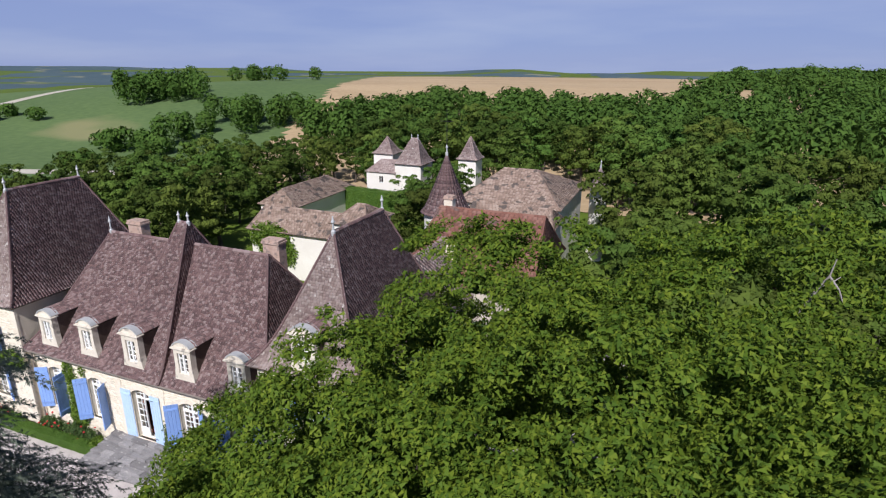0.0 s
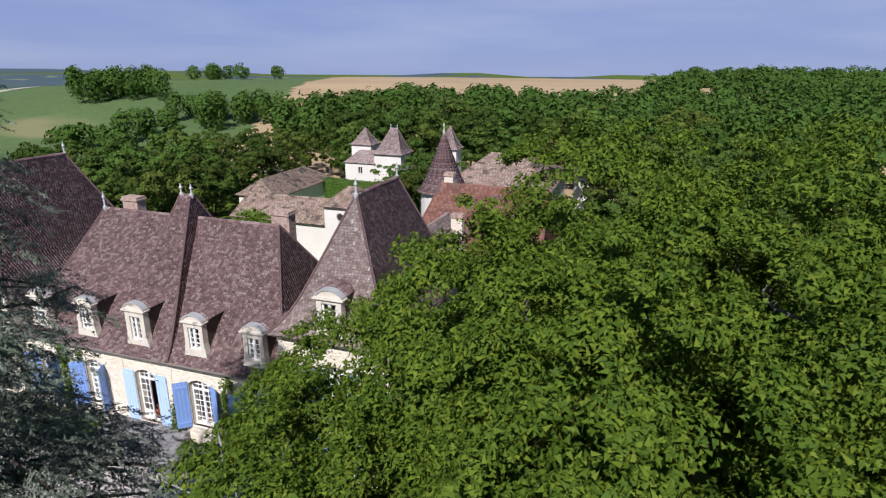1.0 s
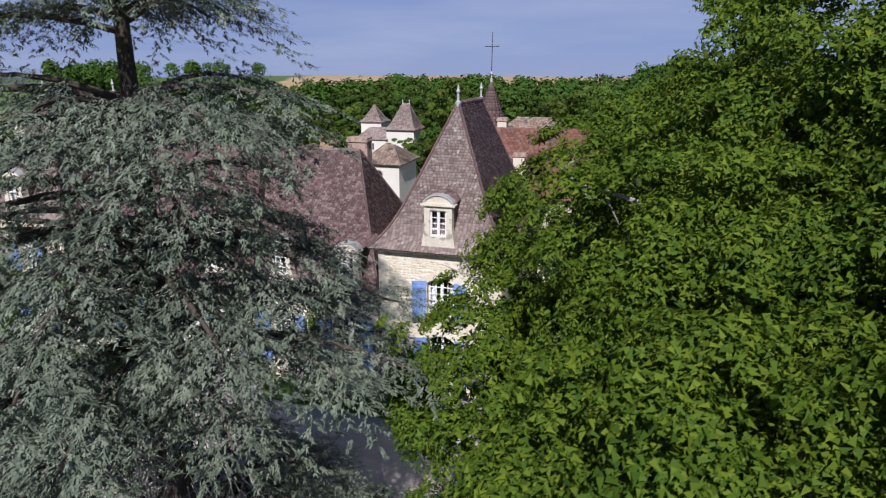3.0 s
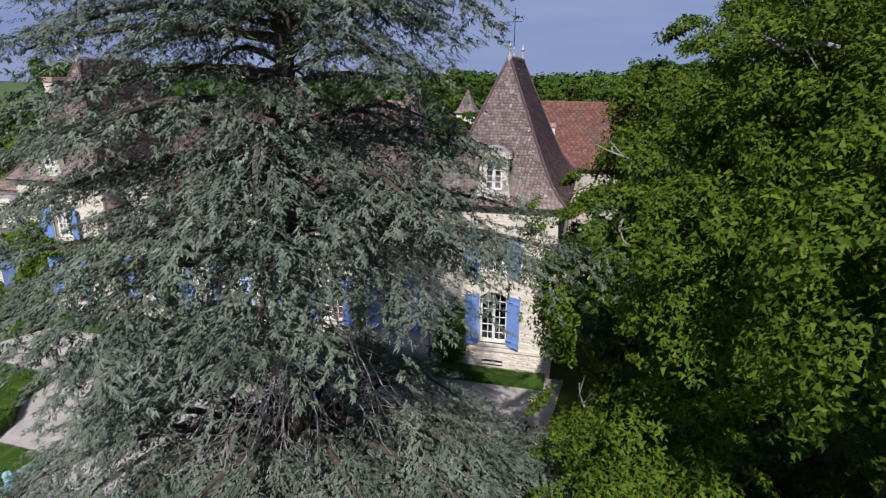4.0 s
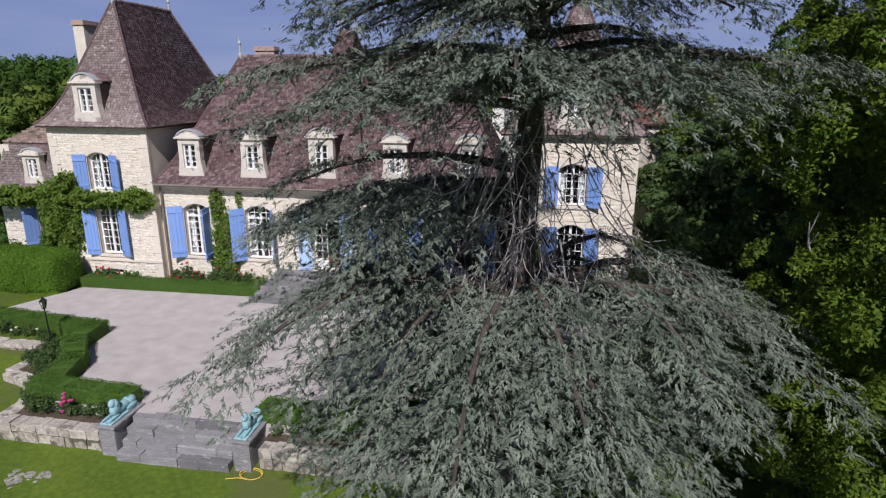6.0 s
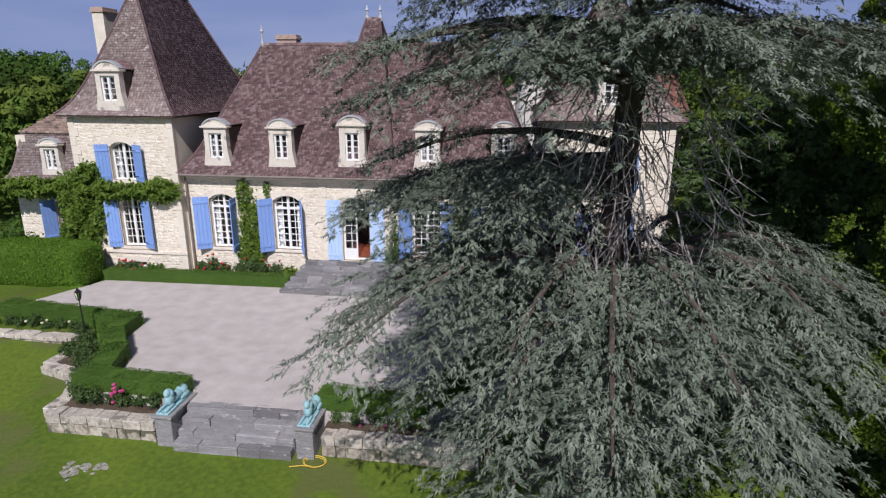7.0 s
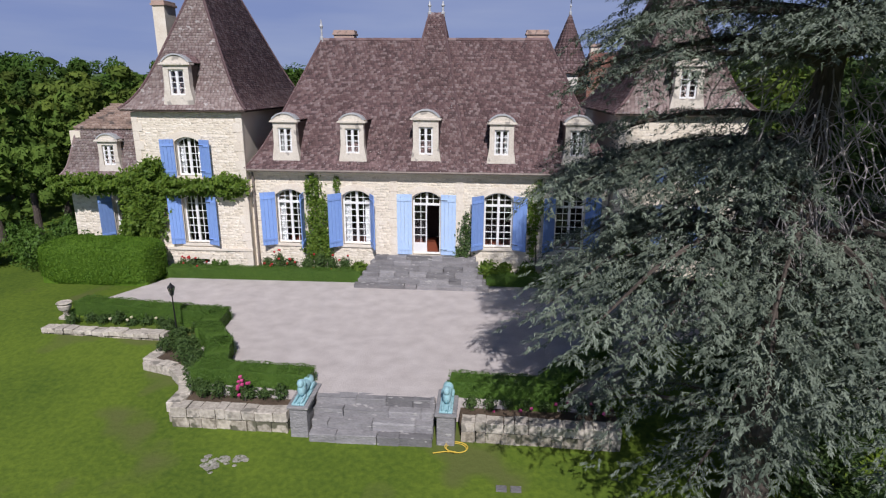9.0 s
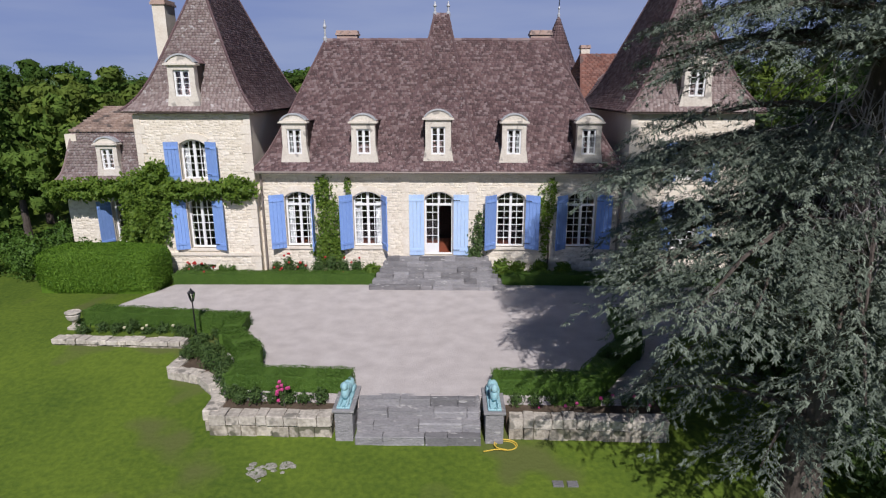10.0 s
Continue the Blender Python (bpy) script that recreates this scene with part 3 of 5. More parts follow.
def window(parent, cx, y, z0, z1, w, cols, rows, rise, curtain=False, name="window", transom=0.0, door=False, open_leaf=False):
    """A white casement: a framed opening with glazing bars and a pane; the room's dark behind is a near-black backing.
    """
    bm = bmesh.new()
    zs = z1 - rise
    f = 0.07
    yb = y + 0.06
    box(bm, cx - w / 2, cx - w / 2 + f, y, yb, z0, zs, 0.006)
    box(bm, cx + w / 2 - f, cx + w / 2, y, yb, z0, zs, 0.006)
    box(bm, cx - w / 2 + f, cx + w / 2 - f, y, yb, z0, z0 + f, 0.006)
    if rise:
        p, q = arch_pts(w, z1, rise, 8), arch_pts(w - 2 * f, z1 - f, rise - 0.01, 8)
        for i in range(8):
            prism(bm, [(cx + q[i][0], q[i][1]), (cx + q[i + 1][0], q[i + 1][1]), (cx + p[i + 1][0], p[i + 1][1]), (cx + p[i][0], p[i][1])], y, yb)
    else:
        box(bm, cx - w / 2 + f, cx + w / 2 - f, y, yb, z1 - f, z1, 0.006)
    if transom:
        box(bm, cx - w / 2 + f, cx + w / 2 - f, y - 0.012, yb, transom - 0.05, transom + 0.05, 0.006)
    ob = part(name, bm, M_WHITE, parent, "white painted window with small panes")
    bm = bmesh.new()
    if not open_leaf:
        box(bm, cx - 0.055, cx + 0.055, y - 0.02, yb - 0.004, z0 + 0.02, z1 - f, 0.006)
    else:
        box(bm, cx - 0.06, cx, y - 0.02, yb - 0.004, z0 + 0.02, transom, 0.006)
        box(bm, cx - w / 2 + f, cx - 0.06, y + 0.004, yb - 0.004, z0 + 0.03, z0 + 0.5, 0.006)
        box(bm, cx - 0.05, cx + 0.05, y - 0.02, yb - 0.004, transom, z1 - f, 0.006)
    part("meeting_stile", bm, M_WHITE, ob)
    bm = bmesh.new()
    half = w / 2 - f
    x_end = cx if open_leaf else cx + half
    nv = cols // 2 if open_leaf else cols
    for i in range(1, cols):
        x = cx - half + 2 * half * i / cols
        lo = z0 + 0.5 if (open_leaf) else z0 + f
        if open_leaf and x > cx - 0.02:
            lo = transom
        if abs(x - cx) > 0.02:
            box(bm, x - 0.014, x + 0.014, y + 0.008, y + 0.04, lo, zs + rise * (1 - (2 * (x - cx) / w) ** 2) - f * 0.7)
    top = transom or z1 - f - rise * 0.3
    lo = z0 + 0.5 if open_leaf else z0 + f
    for i in range(1, rows):
        z = lo + (top - lo) * i / rows
        box(bm, cx - half, x_end, y + 0.008, y + 0.04, z - 0.014, z + 0.014)
    if transom and zs - transom > 0.3:
        box(bm, cx - half, cx + half, y + 0.008, y + 0.04, (transom + z1 - 0.1) / 2 - 0.012, (transom + z1 - 0.1) / 2 + 0.012)
    part("glazing_bar", bm, M_WHITE, ob)
    bm = bmesh.new()
    pts = [(cx - half, z0 + f), (x_end, z0 + f)] + ([(cx, transom), (cx + half, transom)] if open_leaf else [])
    pts += [(cx + x, z) for x, z in arch_pts(2 * half, z1 - f, max(0.02, rise - 0.01), 6)][::-1]
    prism(bm, pts, y + 0.022, y + 0.028)
    g = part("pane", bm, M_GLASS, ob)
    g.visible_shadow = False
    if curtain:
        bm = bmesh.new()
        for s in (-1, 1):
            n = 14
            prev = None
            for i in range(n + 1):
                x = cx + s * (half - half * 0.42 * i / n)
                yy = y + 0.16 + 0.03 * math.sin(i * 2.4)
                a = bm.verts.new((x, yy, z0 + 0.05))
                b = bm.verts.new((x, yy, z0 + (z1 - z0) * 0.8))
                if prev:
                    bm.faces.new((prev[0], a, b, prev[1]))
                prev = (a, b)
        c = part("curtain", bm, M_CURTAIN, ob)
        so = c.modifiers.new("thick", "SOLIDIFY")
        so.thickness = 0.006
    return ob


def shutter(parent, hinge_x, y, z0, z1, w, side, swing, paint=None):
    """A boarded blue shutter, hung at hinge_x; side -1 opens to the west; swing: degrees from closed (180 is flat on the wall)."""
    bm = bmesh.new()
    n = 4
    for i in range(n):
        a, b = w * i / n, w * (i + 1) / n
        box(bm, a + 0.003, b - 0.003, -0.02, 0.02, z0, z1, 0.006)
    a = 180 - swing
    paint = paint or M_BLUE
    ob = part("shutter", bm, paint, parent, "faded pale blue door shutter" if paint is M_BLUEPALE else "pale blue boarded wooden shutter")
    ob.location = (hinge_x, y, 0)
    ob.rotation_euler = (0, 0, radians(-a)) if side > 0 else (0, 0, radians(180 + a))
    for z in (z0 + 0.25, z1 - 0.25):
        for s in (-1, 1):
            bm = bmesh.new()
            box(bm, 0.02, w - 0.02, s * 0.034 - 0.012, s * 0.034 + 0.012, z - 0.05, z + 0.05, 0.005)
            part("shutter_batten", bm, paint, ob)
        bm = bmesh.new()
        box(bm, -0.03, 0.28, -0.056, -0.047, z - 0.015, z + 0.015)
        part("strap_hinge", bm, M_IRON, ob)
    return ob


def dormer(parent, cx, y, z0, z1, w, depth, ww, wz0, wz1, curtain=False, swing=(0, 0)):
    """A stone dormer: jambs that splay at the foot, a window, a cornice, a round pediment under lead, and cheeks and a tiled barrel behind."""
    bm = bmesh.new()
    hw, zc = w / 2, z1 - w * 0.36
    for s in (-1, 1):
        pts = [(cx + s * ww / 2, wz0), (cx + s * ww / 2, wz1), (cx + s * hw * 0.86, wz1), (cx + s * hw * 0.86, wz0 + 0.35), (cx + s * hw * 1.05, z0)]
        pts += [(cx + s * ww / 2, z0)]
        prism(bm, pts if s > 0 else pts[::-1], y, y + 0.32)
    box(bm, cx - ww / 2, cx + ww / 2, y + 0.004, y + 0.32, z0, wz0)
    box(bm, cx - hw * 0.86, cx + hw * 0.86, y, y + 0.32, wz1, zc, 0.01)
    ob = part("dormer", bm, M_DORMER, parent, "pale stone dormer with rounded pediment")
    bm = bmesh.new()
    box(bm, cx - hw * 1.06, cx + hw * 1.06, y - 0.10, y + 0.34, zc, zc + 0.07, 0.015)
    box(bm, cx - hw * 0.96, cx + hw * 0.96, y - 0.05, y + 0.34, zc + 0.07, zc + 0.11, 0.01)
    part("cornice", bm, M_DORMER, ob)
    bm = bmesh.new()
    r = arch_pts(w * 0.86, z1 - 0.04, z1 - zc - 0.16, 12)
    prism(bm, [(cx + x, z) for x, z in r] + [(cx + w * 0.43, zc + 0.1), (cx - w * 0.43, zc + 0.1)], y + 0.02, y + 0.3)
    part("tympanum", bm, M_DORMER, ob)
    bm = bmesh.new()
    a, b = arch_pts(w * 0.86, z1 - 0.06, z1 - zc - 0.18, 12), arch_pts(w * 0.97, z1, z1 - zc - 0.13, 12)
    for i in range(12):
        prism(bm, [(cx + a[i][0], a[i][1]), (cx + a[i + 1][0], a[i + 1][1]), (cx + b[i + 1][0], b[i + 1][1]), (cx + b[i][0], b[i][1])], y - 0.03, y + 0.42)
    part("pediment_hood", bm, M_LEAD, ob, "grey lead capping")
    for s in (-1, 1):
        bm = bmesh.new()
        xa, xb = sorted((cx + s * hw * 0.80, cx + s * hw * 0.86))
        box(bm, xa, xb, y + 0.32, y + depth, z0, zc)
        part("cheek", bm, M_WOODD, ob)
    c0 = arch_pts(w * 1.0, z1 - 0.01, z1 - zc - 0.10, 10)
    V = []
    k = int(depth / 0.14)
    for j in range(2, k):
        ya, yb = y + depth * (j + 1) / k, y + depth * j / k
        for i in range(10):
            (xa, za), (xb, zb) = c0[i], c0[i + 1]
            h = rng.uniform(0.015, 0.035)
            V.append([(cx + xa, yb, za), (cx + xb, yb, zb), (cx + xb, ya, zb), (cx + xa, ya, za), (cx + xa, yb, za + h), (cx + xb, yb, zb + h), (cx + xb, ya, zb + 0.006), (cx + xa, ya, za + 0.006)])
    t = link_mesh("dormer_tile", solids_mesh("dormer_tile", np.array(V), TILE_FACES), M_TILE, ob)
    t["kind"] = "stuff"
    window(ob.parent, cx, y + 0.08, wz0, wz1, ww, 2, 4, 0.0, curtain, "dormer_window")
    return ob


# the main house: centre block, two towers, a low wing
house = thing("manor_house", "long limestone manor house with brown tiled roofs and blue shutters", "house")
BAYS = [-6.17, -3.18, -0.05, 3.1, 6.17]
WH = 1.24
holes = [(b, WH, 0.96 if i == 2 else 1.36, 3.82, 0.24) for i, b in enumerate(BAYS)]
wall(house, "front_wall", -7.9, 7.9, -0.3, 4.66, 0.0, 0.5, holes, M_STONE, True, 3, "pale coursed limestone wall", near=(0.0, 0.0, 3.6))
for i, b in enumerate(BAYS):
    if i == 2:
        window(house, b, 0.2, 0.96, 3.82, WH, 4, 5, 0.24, False, "front_door", 3.22, True, True)
    else:
        window(house, b, 0.2, 1.36, 3.82, WH, 4, 6, 0.24, i < 2, "window", 3.22)
for b, s0, s1, zz in ((BAYS[0], 150, 95, 1.30), (BAYS[1], 140, 115, 1.30), (BAYS[2], 178, 178, 0.98), (BAYS[3], 140, 150, 1.30), (BAYS[4], 140, 168, 1.30)):
    shutter(house, b - WH / 2 - 0.02, -0.06, zz, 3.70, 0.66, -1, s0, M_BLUEPALE if zz < 1 else None)
    shutter(house, b + WH / 2 + 0.02, -0.06, zz, 3.70, 0.66, 1, s1, M_BLUEPALE if zz < 1 else None)
bm = bmesh.new()
box(bm, -7.9, 7.9, 7.9, 8.4, -0.3, 4.66)
box(bm, -7.9, -7.4, 0.5, 7.9, -0.3, 4.66)
box(bm, 7.4, 7.9, 0.5, 7.9, -0.3, 4.66)
part("rear_wall", bm, M_MORTAR, house)
bm = bmesh.new()
box(bm, -7.3, 7.3, 0.7, 7.8, 0.75, 0.9)
part("room_floor", bm, M_REDWOOD, house)
# backing behind the windows: the room's shade is put into its colour
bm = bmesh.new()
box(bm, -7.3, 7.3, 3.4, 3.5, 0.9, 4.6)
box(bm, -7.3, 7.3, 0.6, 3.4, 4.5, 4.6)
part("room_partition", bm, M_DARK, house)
bm = bmesh.new()
for s in (-1, 1):
    x = -0.05 + s * 1.45
    for k in range(11):
        bm = bmesh.new()
        box(bm, x - (0.2 if k % 2 else 0.15), x + (0.2 if k % 2 else 0.15), -0.045, 0.01, 0.2 + k * 0.4, 0.2 + k * 0.4 + 0.392, 0.008)
        part("quoin", bm, M_ASHLAR, house)
bm = bmesh.new()
box(bm, -7.9, 7.9, -0.14, 0.1, 4.48, 4.60, 0.02)
box(bm, -7.9, 7.9, -0.24, 0.1, 4.60, 4.68, 0.02)
part("eaves_cornice", bm, M_ASHLAR, house)
bm = bmesh.new()
tube(bm, [(-7.85, -0.42, 4.70), (7.85, -0.42, 4.70)], [0.06, 0.06], 8)
part("gutter", bm, M_ZINC, house)
hip_roof(house, -7.95, 7.95, -0.42, 8.7, 4.74, -5.5, 5.25, 4.1, 4.2, 10.3, M_TILE, 0.10, near=(-2.6, -0.3, 5.2))
hip_roof(house, -1.95, 1.85, -0.46, 8.7, 4.75, -0.31, 0.31, 4.0, 4.25, 11.42, M_TILE, 0.08, soffit=False)
for x in (-0.3, 0.32):
    finial(house, x, 4.1, 11.45, 0.6)
finial(house, -5.5, 4.12, 10.35, 0.9)
chimney(house, -4.6, 5.2, 9.0, 10.85, 1.0, 0.6)
chimney(house, 4.8, 5.2, 9.0, 10.85, 1.0, 0.6)
for i, b in enumerate([-6.2, -3.25, -0.07, 3.14, 6.3]):
    dormer(house, b, 0.0 if i != 2 else -0.08, 5.05, 7.14 + (0.18 if i == 2 else 0), 1.18 + (0.08 if i == 2 else 0), 2.2, 0.60, 5.42, 6.48 + (0.1 if i == 2 else 0), i in (0, 3, 4))


def tower(side, wx0, wx1, cx):
    t = thing("corner_tower", "square limestone tower with steep swept tiled roof and blue shutters", "tower", "towers of the manor")
    hs = [(cx - 0.02, 1.1, 4.40, 6.08, 0.2), (cx + 0.02, 1.1, 1.36, 3.62, 0.22), (cx + 0.02, 0.9, 0.35, 0.62, 0.02)]
    wall(t, "front_wall", wx0, wx1, -0.5, 7.12, -0.4, 0.5, hs, M_STONE, True, 5 + side, "pale rubble limestone wall")
    bm = bmesh.new()
    box(bm, wx0, wx0 + 0.5, 0.1, 8.6, -0.5, 7.12)
    box(bm, wx1 - 0.5, wx1, 0.1, 8.6, -0.5, 7.12)
    box(bm, wx0 + 0.5, wx1 - 0.5, 8.1, 8.6, -0.5, 7.12)
    part("side_wall", bm, M_MORTAR, t)
    # dark backing and floor, indoor shade given as colour
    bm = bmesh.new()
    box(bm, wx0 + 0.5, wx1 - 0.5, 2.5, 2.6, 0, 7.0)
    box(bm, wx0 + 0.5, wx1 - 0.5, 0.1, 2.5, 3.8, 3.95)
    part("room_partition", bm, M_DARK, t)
    for (c, w, a, b, r), rows, tr in ((hs[0], 5, 0), (hs[1], 6, 0)):
        window(t, c, -0.2, a, b, w, 4, rows, r, a > 3, "window", tr)
        shutter(t, c - w / 2 - 0.02, -0.46, a - 0.04, b - 0.1, 0.58, -1, 165)
        shutter(t, c + w / 2 + 0.02, -0.46, a - 0.04, b - 0.1, 0.58, 1, 158)
    window(t, cx + 0.02, -0.2, 0.35, 0.62, 0.9, 2, 1, 0.02, False, "cellar_window")
    bm = bmesh.new()
    box(bm, wx0 - 0.05, wx1 + 0.05, -0.47, -0.39, 1.02, 1.16, 0.015)
    part("string_course", bm, M_ASHLAR, t)
    bm = bmesh.new()
    for x in (wx0, wx1):
        for k in range(19):
            o = 0.42 if k % 2 else 0.26
            xa, xb = (x - 0.02, x + o) if x == wx0 else (x - o, x + 0.02)
            bm = bmesh.new()
            box(bm, xa, xb, -0.435, -0.3, -0.5 + k * 0.4, -0.5 + k * 0.4 + 0.392, 0.008)
            part("quoin", bm, M_ASHLAR, t)
    # front slope in the paler tile: its sunlit brightness is put into the colour
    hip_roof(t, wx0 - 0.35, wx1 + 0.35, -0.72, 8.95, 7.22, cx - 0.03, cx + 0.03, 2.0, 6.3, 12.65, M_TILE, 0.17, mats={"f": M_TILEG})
    finial(t, cx, 2.0, 12.65, 0.75)
    finial(t, cx, 6.3, 12.65, 0.75)
    dormer(t, cx - 0.1, -0.52, 7.42, 9.5, 1.28, 1.9, 0.66, 7.82, 8.86, False)
    return t


towL = tower(0, -12.75, -7.9, -10.4)
chimney(towL, -12.2, 2.3, 7.0, 11.85, 0.55, 1.0, M_ASHLAR)
towR = tower(1, 7.9, 12.9, 10.5)
for x in (-7.72, 7.75):
    bm = bmesh.new()
    tube(bm, [(x, -0.14, 4.7), (x, -0.14, -0.2)], [0.05, 0.05], 8)
    part("downpipe", bm, M_ZINC, house)

annex = thing("low_wing", "low stone wing with steep tiled skirt roof beside the tower", "building")
ah = [(-14.0, 1.1, 1.4, 3.5, 0.2)]
wall(annex, "front_wall", -16.5, -12.78, -0.3, 4.1, 0.2, 0.5, ah, M_STONE, True, 9)
bm = bmesh.new()
box(bm, -16.5, -16.0, 0.7, 6.6, -0.3, 6.2)
box(bm, -16.0, -12.78, 6.1, 6.6, -0.3, 6.2)
part("side_wall", bm, M_MORTAR, annex)
# near-black backing for the window, shade in its colour
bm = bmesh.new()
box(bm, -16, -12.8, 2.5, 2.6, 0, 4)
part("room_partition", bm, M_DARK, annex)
window(annex, -14.0, 0.4, 1.4, 3.5, 1.1, 4, 6, 0.2, False)
shutter(annex, -14.57, 0.12, 1.36, 3.4, 0.62, -1, 120)
hip_roof(annex, -16.85, -12.78, -0.05, 6.9, 4.16, -16.2, -12.78, 0.85, 6.0, 6.3, M_TILEG, 0.3, sides="fl")
tiles("canal_course", lambda v: (-16.3, 0.75 + 3.2 * v, 6.3 + 1.0 * v), lambda v: (-12.78, 0.75 + 3.2 * v, 6.3 + 1.0 * v), M_CANAL, annex, 0.3, 0.2, 0.07)
dormer(annex, -14.45, 0.2, 4.36, 6.15, 1.05, 1.2, 0.55, 4.72, 5.62, False)


# terrace
def slab(name, pts, z0, z1, m, parent=None):
    bm = bmesh.new()
    a = [bm.verts.new((x, y, z1)) for x, y in pts]
    b = [bm.verts.new((x, y, z0)) for x, y in pts]
    bm.faces.new(a)
    bm.faces.new(b[::-1])
    for i in range(len(pts)):
        j = (i + 1) % len(pts)
        bm.faces.new((b[i], b[j], a[j], a[i]))
    bmesh.ops.recalc_face_normals(bm, faces=bm.faces[:])
    return part(name, bm, m, parent)


court = slab("pavement", [(-12.6, -4.25), (-11.3, -1.3), (-11.3, -0.3), (13.5, -0.3), (13.0, -5.6), (8.2, -6.4), (6.8, -8.6), (5.2, -10.7), (-2.0, -10.72), (-5.2, -10.6), (-5.3, -9.3), (-6.6, -8.2), (-6.6, -5.9)], -1.4, 0.0, M_GRAVEL)
tagged(court, "pale pinkish gravel forecourt before the house", "forecourt", kind="structure")


# clipped hedges
def hedge(pts, h, w, z0=0.0, label="clipped green box hedge edging the terrace", leaf=0.036, per=1700, m=None, group="box hedges"):
    """A clipped hedge along points: a leafy core with leaves over its faces."""
    m = m or M_BOX
    t = thing("box_hedge", label, "hedge", group)
    out, nrm = [], []
    bm = bmesh.new()
    for (xa, ya), (xb, yb) in zip(pts, pts[1:]):
        ln = math.hypot(xb - xa, yb - ya)
        ux, uy = (xb - xa) / ln, (yb - ya) / ln
        mm = Matrix(((ux, -uy, 0, xa), (uy, ux, 0, ya), (0, 0, 1, z0), (0, 0, 0, 1)))
        box(bm, -w * 0.42, ln + w * 0.42, -w * 0.46, w * 0.46, -0.4, h - 0.04, 0.05, mm)
        n = int(per * ln * (w + 2 * h))
        face = rng.choice(3, n, p=np.array([w, h, h]) / (w + 2 * h))
        u = rng.uniform(-w * 0.5, ln + w * 0.5, n)
        e = rng.uniform(-1, 1, n)
        lx = u
        bump = 0.03 * np.sin(u * 5.1) + 0.02 * np.sin(u * 11 + 1)
        ly = np.where(face == 0, e * w / 2, np.where(face == 1, -w / 2, w / 2) * (1 + bump))
        lz = np.where(face == 0, h + bump, (e + 1) / 2 * h)
        nn = np.stack([np.zeros(n), np.where(face == 0, 0, np.where(face == 1, -1.0, 1.0)), np.where(face == 0, 1.0, 0.2)], 1)
        P = np.stack([xa + ux * lx - uy * ly, ya + uy * lx + ux * ly, z0 + lz], 1)
        N = np.stack([ux * nn[:, 0] - uy * nn[:, 1], uy * nn[:, 0] + ux * nn[:, 1], nn[:, 2]], 1)
        out.append(P)
        nrm.append(N)
    part("hedge_core", bm, m, t)
    link_mesh("hedge_leaf", quads_mesh("hedge_leaf", leaves(np.concatenate(out), np.concatenate(nrm), leaf, 0.45, 0.75, tri=True), 3), m, t)["kind"] = "stuff"
    return t


hedge([(-11.2, -1.15), (-3.0, -1.05)], 0.5, 0.55)
hedge([(2.9, -1.05), (12.5, -1.1)], 0.5, 0.55)
hedge([(-12.3, -5.5), (-6.95, -6.15)], 0.52, 0.7)
hedge([(-6.95, -6.1), (-6.75, -7.4)], 0.52, 0.7)
hedge([(-6.6, -7.5), (-5.75, -8.6), (-5.35, -9.75)], 0.52, 0.75)
hedge([(-5.5, -10.2), (-2.55, -10.35)], 0.5, 0.65)
hedge([(1.95, -10.35), (4.3, -10.45)], 0.5, 0.65)
t = thing("tall_hedge", "large rounded clipped green hedge beside the tower", "hedge")
u = unit(rng.normal(size=(52000, 3)))
u = u / ((np.abs(u) ** 5).sum(1, keepdims=True) ** 0.2)
u[:, 2] = np.where(u[:, 2] < -0.9, -u[:, 2], u[:, 2])
nn = unit(np.sign(u) * np.abs(u) ** 4)
P = np.array([-14.1, -1.75, 0.85]) + u * np.array([2.55, 0.95, 0.95]) * (1 + 0.02 * np.sin(u[:, :1] * 9) + rng.normal(size=(52000, 1)) * 0.012)
link_mesh("hedge_leaf", quads_mesh("hedge_leaf", leaves(P, nn, 0.058, 0.45, 0.7, tri=True), 3), M_TALLHEDGE, t)["kind"] = "stuff"
bm = bmesh.new()
box(bm, -16.5, -11.7, -2.55, -0.95, -0.3, 1.65, 0.3)
part("hedge_core", bm, M_TALLHEDGE, t)


# retaining wall of stacked stones
def stone_run(t, pts, z_low, z_top, w=0.34, seed=2, m=None):
    r = np.random.default_rng(seed)
    n = 0
    for (xa, ya), (xb, yb) in zip(pts, pts[1:]):
        ln = math.hypot(xb - xa, yb - ya)
        ux, uy = (xb - xa) / ln, (yb - ya) / ln
        courses = 2
        z = z_low
        for c in range(courses):
            h = (z_top - z_low) * (0.62 if c == 0 else 0.38)
            u = 0.0
            while u < ln - 0.05:
                l = min(r.uniform(0.2, 0.55), ln - u)
                bm = bmesh.new()
                o = 0.04 if c else 0.0
                box(bm, 0.006, l - 0.006, -w / 2 - o + r.uniform(-.02, .02), w / 2 + o, 0.004, h - 0.004 + r.uniform(-0.03, 0.02), 0.025)
                place = Matrix(((ux, -uy, 0, xa + ux * u), (uy, ux, 0, ya + uy * u), (0, 0, 1, z), (0, 0, 0, 1)))
                for v in bm.verts:
                    v.co = place @ (v.co + Vector(r.normal(size=3) * 0.007))
                part("stone", bm, m or (M_OLDSTONE if c else M_STAINED), t)
                u += l
                n += 1
            z += h


